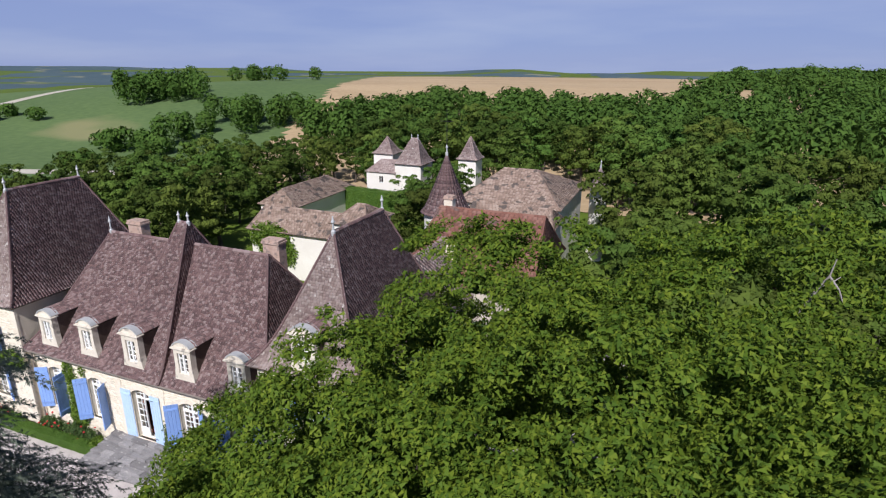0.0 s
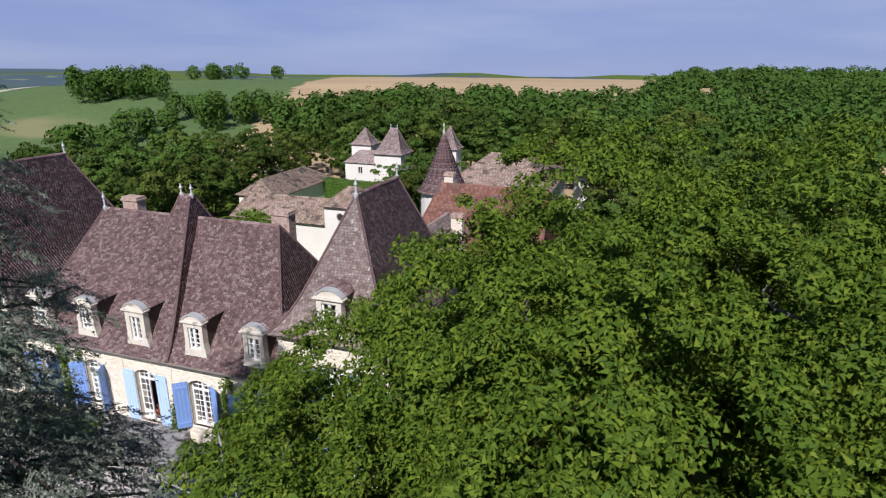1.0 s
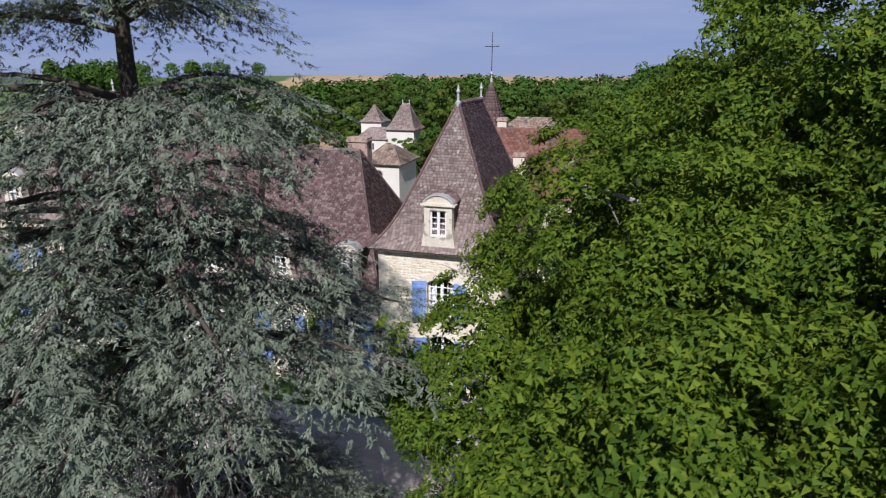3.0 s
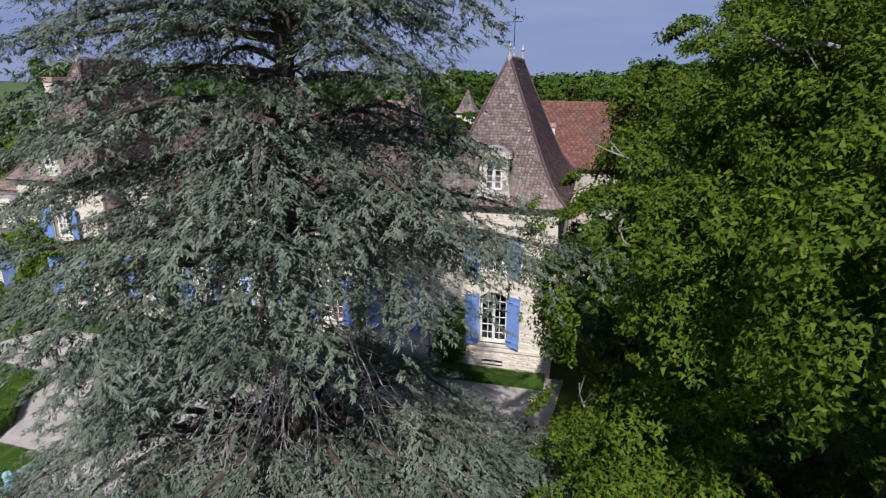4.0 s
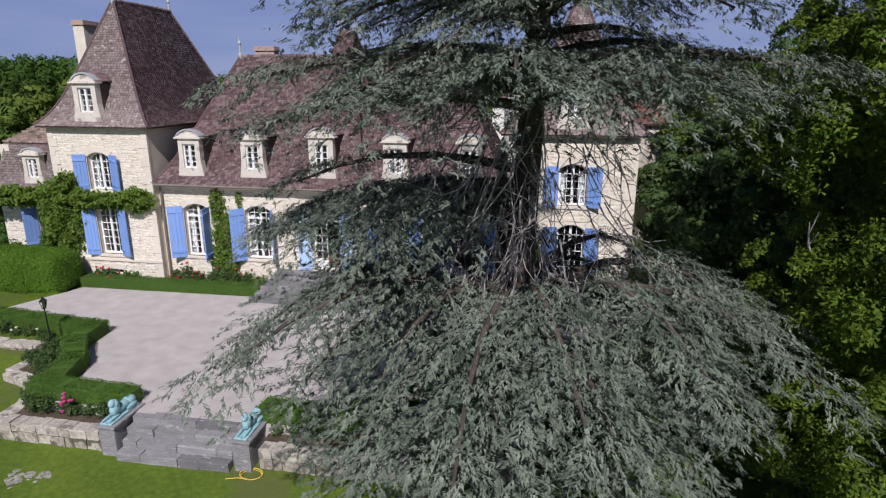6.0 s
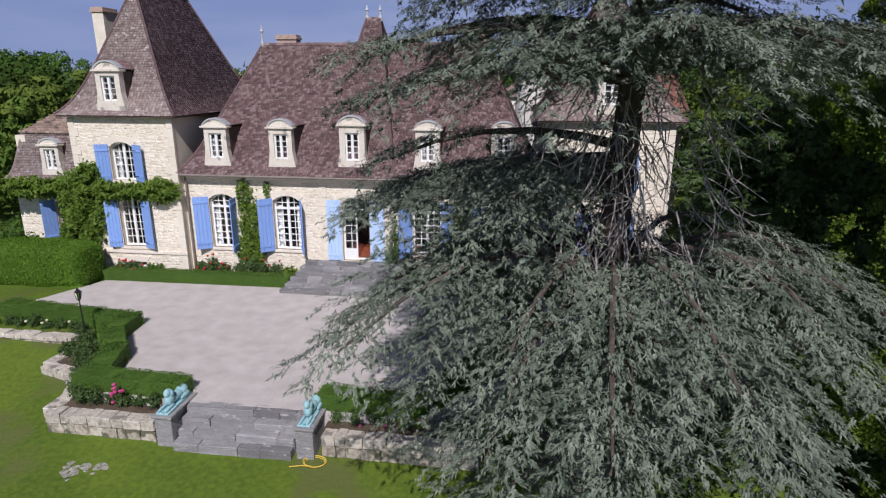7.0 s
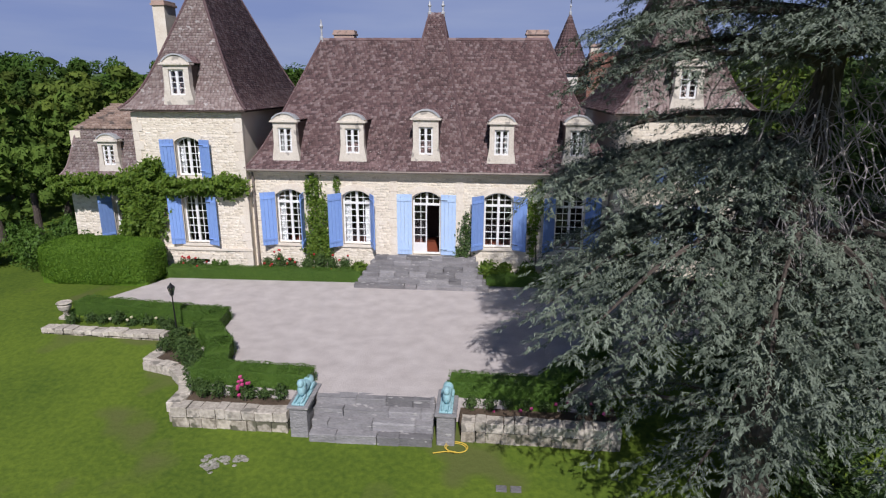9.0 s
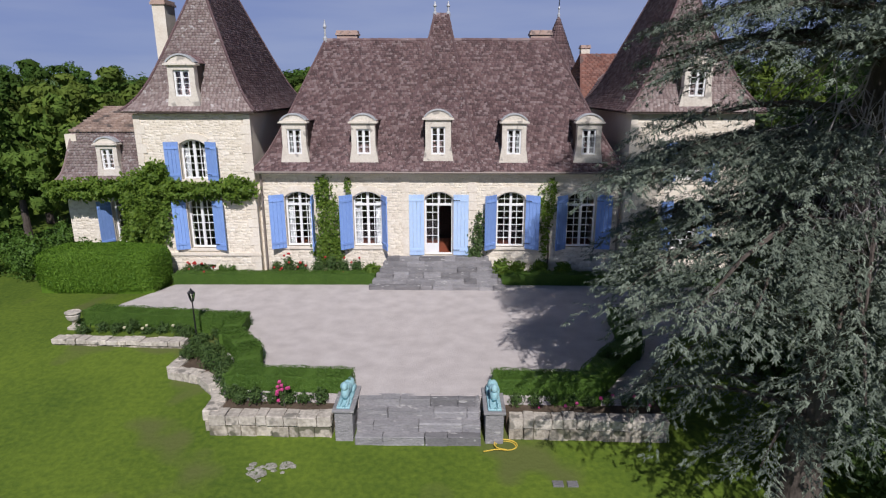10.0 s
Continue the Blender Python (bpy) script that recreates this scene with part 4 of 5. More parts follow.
rw = thing("retaining_wall", "low weathered limestone wall of stacked blocks round the flower beds", "wall", kind="structure")
stone_run(rw, [(-12.95, -6.95), (-8.35, -7.15)], -0.45, 0.0)
stone_run(rw, [(-8.05, -7.5), (-8.15, -8.75), (-7.1, -9.05), (-6.35, -9.7), (-5.95, -10.5), (-5.95, -11.25), (-2.65, -11.3)], -1.0, -0.22, seed=4)
stone_run(rw, [(2.05, -11.3), (6.2, -11.4)], -1.0, -0.22, seed=6)
bed = slab("flower_bed_ground", [(-13.0, -6.8), (-12.6, -5.2), (-6.9, -5.6), (-5.4, -9.6), (-2.4, -10.3), (-2.4, -11.1), (-5.9, -11.0), (-6.6, -9.3), (-8.3, -8.4), (-8.4, -7.0)], -1.3, -0.28, M_SOIL)
tagged(bed, "dark planted soil of the flower beds", "flower bed", kind="structure")
bed2 = slab("flower_bed_ground", [(2.0, -11.2), (2.0, -10.3), (6.2, -10.3), (6.2, -11.3)], -1.3, -0.28, M_SOIL)
tagged(bed2, "dark planted soil of the flower beds", "flower bed", kind="structure")
bed3 = slab("flower_bed_ground", [(-11.2, -0.8), (-2.4, -0.8), (-2.4, -0.02), (-11.2, -0.02)], -0.5, 0.06, M_SOIL)
tagged(bed3, "dark soil under the house wall", "flower bed", kind="structure")


def steps(name, x0, x1, y0, y1, z0, z1, n, label, seed):
    """A flight of grey stone steps rising from y0 to y1, each tread of several slabs."""
    t = thing(name, label, "steps", "stone steps", "structure")
    r = np.random.default_rng(seed)
    for i in range(n):
        a = y0 + (y1 - y0) * i / n
        zt = z0 + (z1 - z0) * (i + 1) / n
        grow = (n - 1 - i) * (0.12 if name == "entrance_steps" else 0.0)
        x = x0 - grow
        while x < x1 + grow - 0.05:
            l = min(r.uniform(0.45, 1.3), x1 + grow - x)
            bm = bmesh.new()
            box(bm, x + 0.005, x + l - 0.005, a + r.uniform(-.015, .015), y1 + 0.02 if i == n - 1 else a + (y1 - y0) / n + 0.05, -1.3 if name != "entrance_steps" else -0.2, zt + r.uniform(-.012, .008), 0.02)
            for v in bm.verts:
                v.co += Vector(r.normal(size=3) * 0.011)
            part("step_slab", bm, M_GREYSTONE, t)
            x += l
    return t


steps("entrance_steps", -2.35, 2.15, -2.0, 0.0, 0.0, 0.94, 6, "wide weathered grey stone steps up to the door", 5)
steps("garden_steps", -2.0, 1.3, -11.75, -10.65, -0.86, 0.0, 4, "grey stone garden steps down to the lawn", 8)


# sphinx figures on plinths
def sphinx(x, y):
    t = thing("stone_plinth", "grey stone plinth at the garden steps", "plinth", "plinths")
    bm = bmesh.new()
    box(bm, x - 0.24, x + 0.24, y - 0.65, y + 0.6, -1.1, -0.02, 0.03)
    box(bm, x - 0.29, x + 0.29, y - 0.7, y + 0.65, -0.02, 0.06, 0.02)
    part("plinth_block", bm, M_GREYSTONE, t)
    bm = bmesh.new()
    box(bm, -0.22, 0.22, -0.6, 0.55, 0.0, 0.07, 0.02)
    def blob(cx, cy, cz, rx, ry, rz):
        r = bmesh.ops.create_icosphere(bm, subdivisions=2, radius=1)
        for v in r["verts"]:
            v.co = Vector((cx + v.co.x * rx, cy + v.co.y * ry, cz + v.co.z * rz))
    blob(0, 0.1, 0.24, 0.15, 0.42, 0.17)
    blob(0, 0.36, 0.26, 0.19, 0.2, 0.2)
    blob(0, -0.2, 0.32, 0.15, 0.17, 0.24)
    blob(0, -0.27, 0.55, 0.115, 0.12, 0.15)
    blob(0, -0.2, 0.5, 0.17, 0.09, 0.17)
    for s in (-1, 1):
        blob(s * 0.12, -0.38, 0.12, 0.05, 0.24, 0.06)
        blob(s * 0.18, 0.28, 0.14, 0.06, 0.22, 0.08)
    ob = part("sphinx_statue", bm, M_VERDI, None)
    ob.location = (x, y, 0.06)
    ob.scale = (0.80, 1.05, 0.86)
    for p in ob.data.polygons:
        p.use_smooth = True
    tagged(ob, "turquoise verdigris reclining sphinx statue on a plinth", "statue", "garden statues")


sphinx(-2.3, -10.95)
sphinx(1.65, -11.0)


# lamp post, urn
t = thing("garden_lamp", "dark iron garden lantern on a slender post", "lamp")
bm = bmesh.new()
tube(bm, [(-8.1, -6.95, -0.3), (-8.1, -6.95, 0.15), (-8.1, -6.97, 1.3)], [0.06, 0.03, 0.02], 10)
part("post", bm, M_IRON, t)
bm = bmesh.new()
lathe(bm, [(0.04, 1.3), (0.075, 1.34), (0.068, 1.355)], -8.1, -6.97, 6)
lathe(bm, [(0.14, 1.60), (0.125, 1.62), (0.045, 1.70), (0.022, 1.76)], -8.1, -6.97, 6)
for k in range(6):
    a = math.pi / 3 * k
    tube(bm, [(-8.1 + 0.066 * math.cos(a), -6.97 + 0.066 * math.sin(a), 1.35), (-8.1 + 0.125 * math.cos(a), -6.97 + 0.125 * math.sin(a), 1.605)], [0.010, 0.010], 5)
part("lantern_cage", bm, M_IRON, t)
bm = bmesh.new()
lathe(bm, [(0.06, 1.355), (0.117, 1.60)], -8.1, -6.97, 6)
part("lantern_glass", bm, M_GLASS, t)
t = thing("garden_urn", "weathered stone urn on a pedestal in the bed", "urn")
bm = bmesh.new()
box(bm, -13.05, -12.7, -6.15, -5.8, -0.35, 0.0, 0.02)
part("pedestal", bm, M_OLDSTONE, t)
bm = bmesh.new()
lathe(bm, [(0.12, 0.0), (0.07, 0.08), (0.08, 0.14), (0.2, 0.26), (0.24, 0.40), (0.20, 0.44), (0.27, 0.50), (0.25, 0.53), (0.2, 0.50)], -12.87, -5.97, 18)
part("bowl", bm, M_OLDSTONE, t)


# buildings behind
def hall(name, label, x0, x1, y0, y1, zb, ze, rx0, rx1, ry0, ry1, zr, m, walls=None, over=0.3, flare=0.06, group="", wins=()):
    t = thing(name, label, "building", group)
    bm = bmesh.new()
    w = 0.4
    box(bm, x0, x1, y0, y0 + w, zb, ze)
    box(bm, x0, x1, y1 - w, y1, zb, ze)
    box(bm, x0, x0 + w, y0 + w, y1 - w, zb, ze)
    box(bm, x1 - w, x1, y0 + w, y1 - w, zb, ze)
    part("wall", bm, walls or M_WHITEWALL, t)
    hip_roof(t, x0 - over, x1 + over, y0 - over, y1 + over, ze, rx0, rx1, ry0, ry1, zr, m, flare, rows_m=0.22, wide=0.3)
    for wx, wz, ww, wh in wins:
        # flat dark box: the unlit inside is its colour
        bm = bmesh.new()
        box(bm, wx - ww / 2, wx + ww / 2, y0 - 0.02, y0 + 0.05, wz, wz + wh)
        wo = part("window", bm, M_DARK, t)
        bm = bmesh.new()
        box(bm, wx - ww / 2 - 0.08, wx + ww / 2 + 0.08, y0 - 0.06, y0 - 0.021, wz - 0.1, wz - 0.0)
        box(bm, wx - 0.03, wx + 0.03, y0 - 0.05, y0 - 0.021, wz, wz + wh)
        part("sill", bm, M_WHITE, wo)
    return t


hall("gate_pavilion", "small white gate pavilion with pointed slate-brown roof", -16.1, -13.2, 53.5, 56.4, 0.5, 7.2, -14.68, -14.62, 54.9, 54.95, 9.35, M_TILEG, group="gatehouse", flare=0.2, over=0.2)
hall("gate_lodge", "white gate lodge with a lean tiled roof", -15.4, -11.2, 50.1, 53.4, 0.5, 5.3, -14.6, -11.8, 52.9, 53.0, 6.5, M_TILEG, group="gatehouse", wins=((-13.2, 4.0, 0.55, 0.8),), over=0.15)
t = hall("gate_tower", "white gate tower with steep twin-peaked roof", -11.2, -7.5, 50.2, 53.9, 0.5, 6.6, -9.6, -8.7, 52.0, 52.2, 9.7, M_TILEG, group="gatehouse", flare=0.2, over=0.25)
finial(t, -9.6, 52.1, 9.7, 0.6)
finial(t, -8.7, 52.1, 9.7, 0.6)
hall("gate_pavilion", "small white gate pavilion with pointed slate-brown roof", -3.3, -0.9, 52.8, 55.2, 0.5, 7.3, -2.13, -2.07, 54.0, 54.05, 10.1, M_TILEG, group="gatehouse", flare=0.2, over=0.25)
hall("stable_range", "long low barn with pale curved-tile roof", -13.2, -2.4, 24.2, 29.6, -0.2, 4.45, -13.1, -4.2, 26.4, 26.6, 6.1, M_CANAL, group="outbuildings")
hall("cart_shed", "long low tiled cart shed along the yard", -22.5, -17.5, 37, 50, 0.0, 3.1, -20.4, -20.3, 38.5, 48, 4.7, M_CANAL, group="outbuildings")
t = thing("arch_house", "white house over a carriage arch, hipped tiled roof", "building", "outbuildings")
wall(t, "front_wall", -2.05, 1.05, -0.2, 6.95, 21.0, 0.4, [(-0.5, 1.9, -0.2, 4.95, 0.85)], M_WHITEWALL, False)
bm = bmesh.new()
box(bm, -2.05, -1.65, 21.4, 24.8, -0.2, 6.95)
box(bm, 0.65, 1.05, 21.4, 24.8, -0.2, 6.95)
box(bm, -2.05, 1.05, 24.8, 25.2, -0.2, 6.95)
part("side_wall", bm, M_WHITEWALL, t)
bm = bmesh.new()
lathe(bm, [(0.30, -0.03), (0.36, 0.03), (0.30, 0.07), (0.26, 0.02)], 0, 0, 18)
bm.transform(Matrix.Translation((-0.6, 20.98, 6.2)) @ Matrix.Rotation(math.pi / 2, 4, "X"))
oc = part("round_window", bm, M_OLDSTONE, t, "small round stone-framed window")
# dark disc as pane, coloured as the shade within
bm = bmesh.new()
lathe(bm, [(0.25, 0.0), (0.25, 0.075)], 0, 0, 18)
bm.transform(Matrix.Translation((-0.6, 20.98, 6.2)) @ Matrix.Rotation(math.pi / 2, 4, "X"))
part("pane", bm, M_DARK, oc)
hip_roof(t, -2.3, 1.3, 20.75, 25.45, 6.97, -0.9, -0.1, 23.0, 23.2, 8.15, M_CANAL, 0.06, rows_m=0.22, wide=0.3)
hall("red_roof_wing", "stone wing with bright red tiled roof", 8.7, 16.4, 12.2, 21.4, -0.2, 6.9, 9.2, 16.2, 16.7, 16.9, 10.3, M_RED, walls=M_OLDSTONE, group="manor wings")
hall("rear_wing", "stone wing joining the tower, brown tiled roof", 7.9, 12.9, 9.0, 15.4, -0.2, 6.4, 10.3, 10.5, 9.8, 14.4, 9.0, M_TILEG, walls=M_OLDSTONE, group="manor wings")
t = hall("yard_house", "large yard house with broad hipped brown roof", 4.9, 14.2, 31.0, 43.0, 0.0, 7.3, 7.6, 11.0, 36.6, 36.8, 9.5, M_CANAL, group="outbuildings")
hall("yard_range", "low tiled range before the yard house", 7.0, 14.6, 26.4, 30.4, 0.0, 6.7, 7.4, 14.2, 28.3, 28.5, 7.9, M_CANAL, group="outbuildings")
chimney(house, 11.4, 13.4, 6.5, 9.3, 0.7, 0.55, M_ASHLAR)
chimney(house, 9.6, 17.4, 8.0, 11.0, 0.6, 0.6, M_ASHLAR)
hedge([(-17.5, 48.6), (-9.2, 47.6)], 3.3, 1.6, 0.0, "tall dark green hedge before the gatehouse", 0.16, 90, M_BOX, "tall hedges")


def cone_turret(name, x, y, r, zb, ze, zt, label, m):
    t = thing(name, label, "turret")
    bm = bmesh.new()
    lathe(bm, [(r * 0.86, zb), (r * 0.86, ze)], x, y, 20)
    part("wall", bm, M_WHITEWALL, t)
    n = 16
    def edge(k):
        a = 2 * math.pi * k / n
        def f(v):
            q = 1 - (0.12 * (1 - math.exp(-v / 0.08)) + 0.88 * v if v < 1 else 1)
            return (x + r * q * math.cos(a), y + r * q * math.sin(a), ze + (zt - ze) * v)
        return f
    for k in range(n):
        tiles("tile_course", edge(k), edge(k + 1), m, t, 0.2, 0.24)
    finial(t, x, y, zt - 0.05, 0.7)
    if name == "stair_turret":
        bm = bmesh.new()
        tube(bm, [(x, y, zt), (x, y, zt + 3.1)], [0.035, 0.02], 6)
        tube(bm, [(x - 0.5, y, zt + 2.2), (x + 0.5, y, zt + 2.2)], [0.022, 0.022], 6)
        part("weather_cross", bm, M_IRON, t, "thin iron cross")


cone_turret("stair_turret", 8.2, 20.3, 1.9, 0, 9.1, 13.3, "round stair turret with tall conical tiled roof", M_TILE)
cone_turret("yard_turret", 16.2, 41, 1.0, 0, 7.6, 9.6, "small round turret with grey pointed roof", M_TILEG)


# trees
def crown_points(blobs, n, sub=0.9, per=70, top=0.7):
    """Leaf places on many small clumps that sit on the shells of ellipsoids (x, y, z, rx, ry, rz)."""
    vol = np.array([b[3] * b[4] + b[4] * b[5] + b[3] * b[5] for b in blobs])
    k = max(8, n // per)
    pick = rng.choice(len(blobs), k, p=vol / vol.sum())
    B = np.array(blobs)[pick]
    d = unit(rng.normal(size=(k, 3)) + np.array([0, 0, 0.25]))
    rad = rng.uniform(0.62, 1.0, (k, 1))
    C = B[:, :3] + d * B[:, 3:] * rad
    # drop what lies deep inside another blob
    deep = np.zeros(k, bool)
    for b in blobs:
        deep |= (((C - b[:3]) / np.array(b[3:])) ** 2).sum(1) < 0.42
    C, d = C[~deep], d[~deep]
    s = sub * rng.uniform(0.6, 1.3, len(C))
    which = rng.integers(0, len(C), n)
    q = unit(rng.normal(size=(n, 3)) + d[which] * 0.7 + np.array([0, 0, top]))
    P = C[which] + q * (s[which] * rng.uniform(0.3, 1.0, n) ** 0.5)[:, None] * np.array([1, 1, 0.6])
    return P, q, C


def tree(name, label, base, blobs, n, leaf, m, trunk_r=0.35, sub=0.9, per=70, limbs=14, group="", category="tree", inner=0):
    t = thing(name, label, category, group)
    P, N, C = crown_points(blobs, n, sub, per)
    V = leaves(P, N, leaf, 0.32, 0.85, tri=True)
    if inner:
        bb = np.array(blobs)[rng.integers(0, len(blobs), inner)]
        d = unit(rng.normal(size=(inner, 3)))
        V = np.concatenate([V, leaves(bb[:, :3] + d * bb[:, 3:] * rng.uniform(0.3, 0.62, (inner, 1)), d, max(0.07, leaf * 1.1), 0.8, 0.8, tri=True)])
    link_mesh("crown", quads_mesh("crown", V, 3), m, t)["kind"] = "stuff"
    bm = bmesh.new()
    c = np.mean([b[:3] for b in blobs], 0)
    bx, by, bz = base
    fork = Vector((bx + (c[0] - bx) * 0.4, by + (c[1] - by) * 0.4, bz + (c[2] - bz) * 0.6))
    tube(bm, [(bx, by, bz - 0.3), (bx, by, bz + 0.5), fork], [trunk_r * 1.4, trunk_r, trunk_r * 0.7], 9)
    part("trunk", bm, M_BARK, t)
    if limbs:
        ends = C[rng.choice(len(C), min(limbs, len(C)), replace=False)]
        for e in ends:
            bm = bmesh.new()
            e = fork.lerp(Vector(e), 0.72)
            mid = fork.lerp(e, 0.5) + Vector(rng.normal(size=3) * 0.4)
            tube(bm, [fork, mid, e], [trunk_r * 0.26, trunk_r * 0.12, 0.02], 6)
            part("limb", bm, M_BARK, t)
    return t


def broadleaf(name, label, base, blobs, m, gap=0.66, clump=0.46, per=430, leaf=0.07, trunk_r=0.45, limbs=8, dead=0, group="broadleaf trees"):
    """A tree whose lobes (x, y, z, rx, ry, rz) carry many leafy sprays with dark hollows between them."""
    t = thing(name, label, "tree", group)
    cs, ds, ss = [], [], []
    for x, y, z, rx, ry, rz in blobs:
        # low lobes in the shade carry open, level sprays
        low = z < 10
        area = 4 * math.pi * ((rx * ry) ** 1.6 / 3 + (rx * rz) ** 1.6 / 3 + (ry * rz) ** 1.6 / 3) ** (1 / 1.6)
        k = int(area / (gap * (1.3 if low else 1.05)) ** 2)
        i = np.arange(k) + 0.5
        ph, cz = i * 2.39996, 1 - 2 * i / k
        d = unit(np.stack([np.cos(ph) * np.sqrt(1 - cz ** 2), np.sin(ph) * np.sqrt(1 - cz ** 2), cz], 1) + rng.normal(size=(k, 3)) * 0.10)
        # the hidden underside and the far side are thinner
        d = d[(d[:, 2] > rng.uniform(-1.3, -0.2, len(d))) & (d[:, 1] < rng.uniform(0.1, 1.2, len(d)))]
        out = rng.uniform(0.58, 1.02, (len(d), 1)) if low else rng.uniform(0.74, 1.06, (len(d), 1))
        small = rng.uniform(size=(len(d), 1)) < 0.12
        out = np.where(small, out + 0.12, out)
        cs.append(np.array([x, y, z]) + d * np.array([rx, ry, rz]) * out)
        ds.append(d)
        ss.append(clump * rng.uniform(0.6, 1.4, len(d)) * np.where(small[:, 0], 0.6, 1.0))
    C, d, s = np.concatenate(cs), np.concatenate(ds), np.concatenate(ss)
    deep = np.zeros(len(C), bool)
    for o in blobs:
        deep |= (((C - o[:3]) / np.array(o[3:])) ** 2).sum(1) < 0.30
    C, d, s = C[~deep], d[~deep], s[~deep]
    ax = unit(d * 0.9 + np.array([0, 0, 0.5]) + rng.normal(size=d.shape) * 0.3)
    cnt = np.maximum(12, (per * (s / clump) ** 2 * rng.uniform(0.6, 1.2, len(s))).astype(int))
    w = np.repeat(np.arange(len(C)), cnt)
    q = rng.normal(size=(len(w), 3))
    along = (q * ax[w]).sum(1, keepdims=True)
    q = unit(q + ax[w] * (np.abs(along) - along + 0.15))
    along = (q * ax[w]).sum(1, keepdims=True)
    rad = rng.uniform(0, 1, (len(w), 1)) ** 0.4 * (1 + 0.28 * np.sin(7 * q[:, :1] + w[:, None]) * np.cos(6 * q[:, 1:2] + 2 * w[:, None]))
    P = C[w] + (q - ax[w] * along * 0.42) * rad * s[w][:, None]
    N = unit(q * 0.8 + ax[w] * 0.35 + np.array([0, 0, 0.15]))
    V = leaves(P, N, leaf, 0.5, 0.72, 0.35, tri=True)
    bl = np.array(blobs)
    inner = 1800 * len(blobs)
    bb = bl[rng.integers(0, len(bl), inner)]
    e = unit(rng.normal(size=(inner, 3)))
    V = np.concatenate([V, leaves(bb[:, :3] + e * bb[:, 3:] * rng.uniform(0.15, 0.5, (inner, 1)), e, leaf * 1.8, 0.8, 0.8, tri=True)])
    link_mesh("crown", quads_mesh("crown", V, 3), m, t)["kind"] = "stuff"
    bx, by, bz = base
    c = bl[:, :3].mean(0)
    fork = Vector((bx + (c[0] - bx) * 0.4, by + (c[1] - by) * 0.4, bz + (c[2] - bz) * 0.5))
    bm = bmesh.new()
    tube(bm, [(bx, by, bz - 0.4), (bx, by, bz + 0.6), fork], [trunk_r * 1.5, trunk_r, trunk_r * 0.75], 10)
    part("trunk", bm, M_BARK, t)
    for i in range(limbs):
        o = Vector(bl[np.argsort(-bl[:, 2])[i % len(bl)], :3])
        end = o + Vector(rng.normal(size=3) * 0.8)
        mid = fork.lerp(end, 0.5) + Vector(rng.normal(size=3) * 0.4)
        bm = bmesh.new()
        tube(bm, [fork, mid, end], [trunk_r * 0.4, trunk_r * 0.22, 0.05], 7)
        part("limb", bm, M_BARK, t)
    # bare pale twigs that show through the leaves
    seen = np.flatnonzero((d[:, 1] < -0.2) & (d[:, 2] > -0.1))
    for k in rng.choice(seen, dead, replace=False):
        p, dr = Vector(C[k] - d[k] * 0.35), Vector(unit(d[k] * 0.45 + rng.normal(size=3) * 0.7))
        pts = [p]
        for j in range(4):
            p = p + dr * rng.uniform(0.2, 0.34)
            dr = (dr + Vector(rng.normal(size=3) * 0.3)).normalized()
            pts.append(p.copy())
        bm = bmesh.new()
        tube(bm, pts, [0.030, 0.026, 0.020, 0.013, 0.006], 6)
        for j in (2, 3):
            f = pts[j] + Vector(rng.normal(size=3) * 0.22)
            tube(bm, [pts[j], pts[j].lerp(f, 0.5) + Vector(rng.normal(size=3) * 0.03), f], [0.014, 0.010, 0.004], 5)
        part("dead_twig", bm, M_DEADWOOD, t, "bare pale grey twig")
    return t


OAK = [(23.5, -10.5, 13.7, 3.0, 2.9, 3.1), (21.3, -12.9, 13.2, 2.2, 2.1, 2.5), (19.3, -11.2, 13.1, 2.0, 2.1, 2.4), (17.6, -13.3, 11.3, 2.0, 2.1, 2.1),
       (16.5, -10.3, 10.9, 2.0, 2.4, 2.4), (15.0, -12.2, 8.9, 2.1, 2.0, 2.3), (15.7, -14.8, 9.3, 1.1, 1.2, 1.7), (15.2, -14.7, 6.0, 1.5, 1.4, 1.5),
       (15.1, -12.2, 5.2, 1.9, 1.9, 2.2), (26.6, -12.3, 13.5, 3.1, 2.7, 3.5), (25.6, -7.6, 13.9, 3.3, 3.3, 3.3), (21.0, -8.5, 13.3, 2.8, 2.8, 3.5),
       (29.3, -9.0, 13.0, 3.4, 3.4, 3.6), (18.5, -7.7, 11.2, 2.5, 2.6, 2.8), (19.8, -5.6, 12.1, 2.2, 2.2, 2.4), (19.5, -14.5, 11.2, 1.7, 1.4, 1.9), (23.4, -14.5, 12.6, 2.2, 1.7, 2.2), (30.5, -13.8, 12.4, 3.3, 2.8, 3.2),
       # the last two lobes stay out of view, added to shade the low ones
       (15.2, -15.1, 3.4, 1.7, 1.5, 1.7), (14.7, -12.4, 2.4, 1.7, 1.8, 1.8), (17.3, -16.6, 10.3, 1.6, 1.5, 1.9), (19.8, -16.8, 10.6, 2.0, 1.8, 2.0), (22.8, -17.0, 11.0, 2.2, 1.8, 2.2)]
broadleaf("oak_tree", "large spreading oak with dense bright green leaves", (20.5, -10.0, -1.3), OAK, M_OAK, dead=34)
# two unseen trees, added south of the oak to darken its hollow
for x, y, zc, rz in ((22.6, -19.2, 9.3, 3.9), (26.8, -19.6, 9.6, 4.2)):
    tree("shade_tree", "unseen broadleaf tree added to shade the oak", (x, y, -1.8), [(x, y, zc, 2.7, 2.2, rz), (x + 0.6, y - 0.6, zc - 2.0, 2.4, 2.2, rz * 0.7)], 16000, 0.2, M_OAK, 0.3, 0.6, 110, 6, "broadleaf trees", inner=4000)
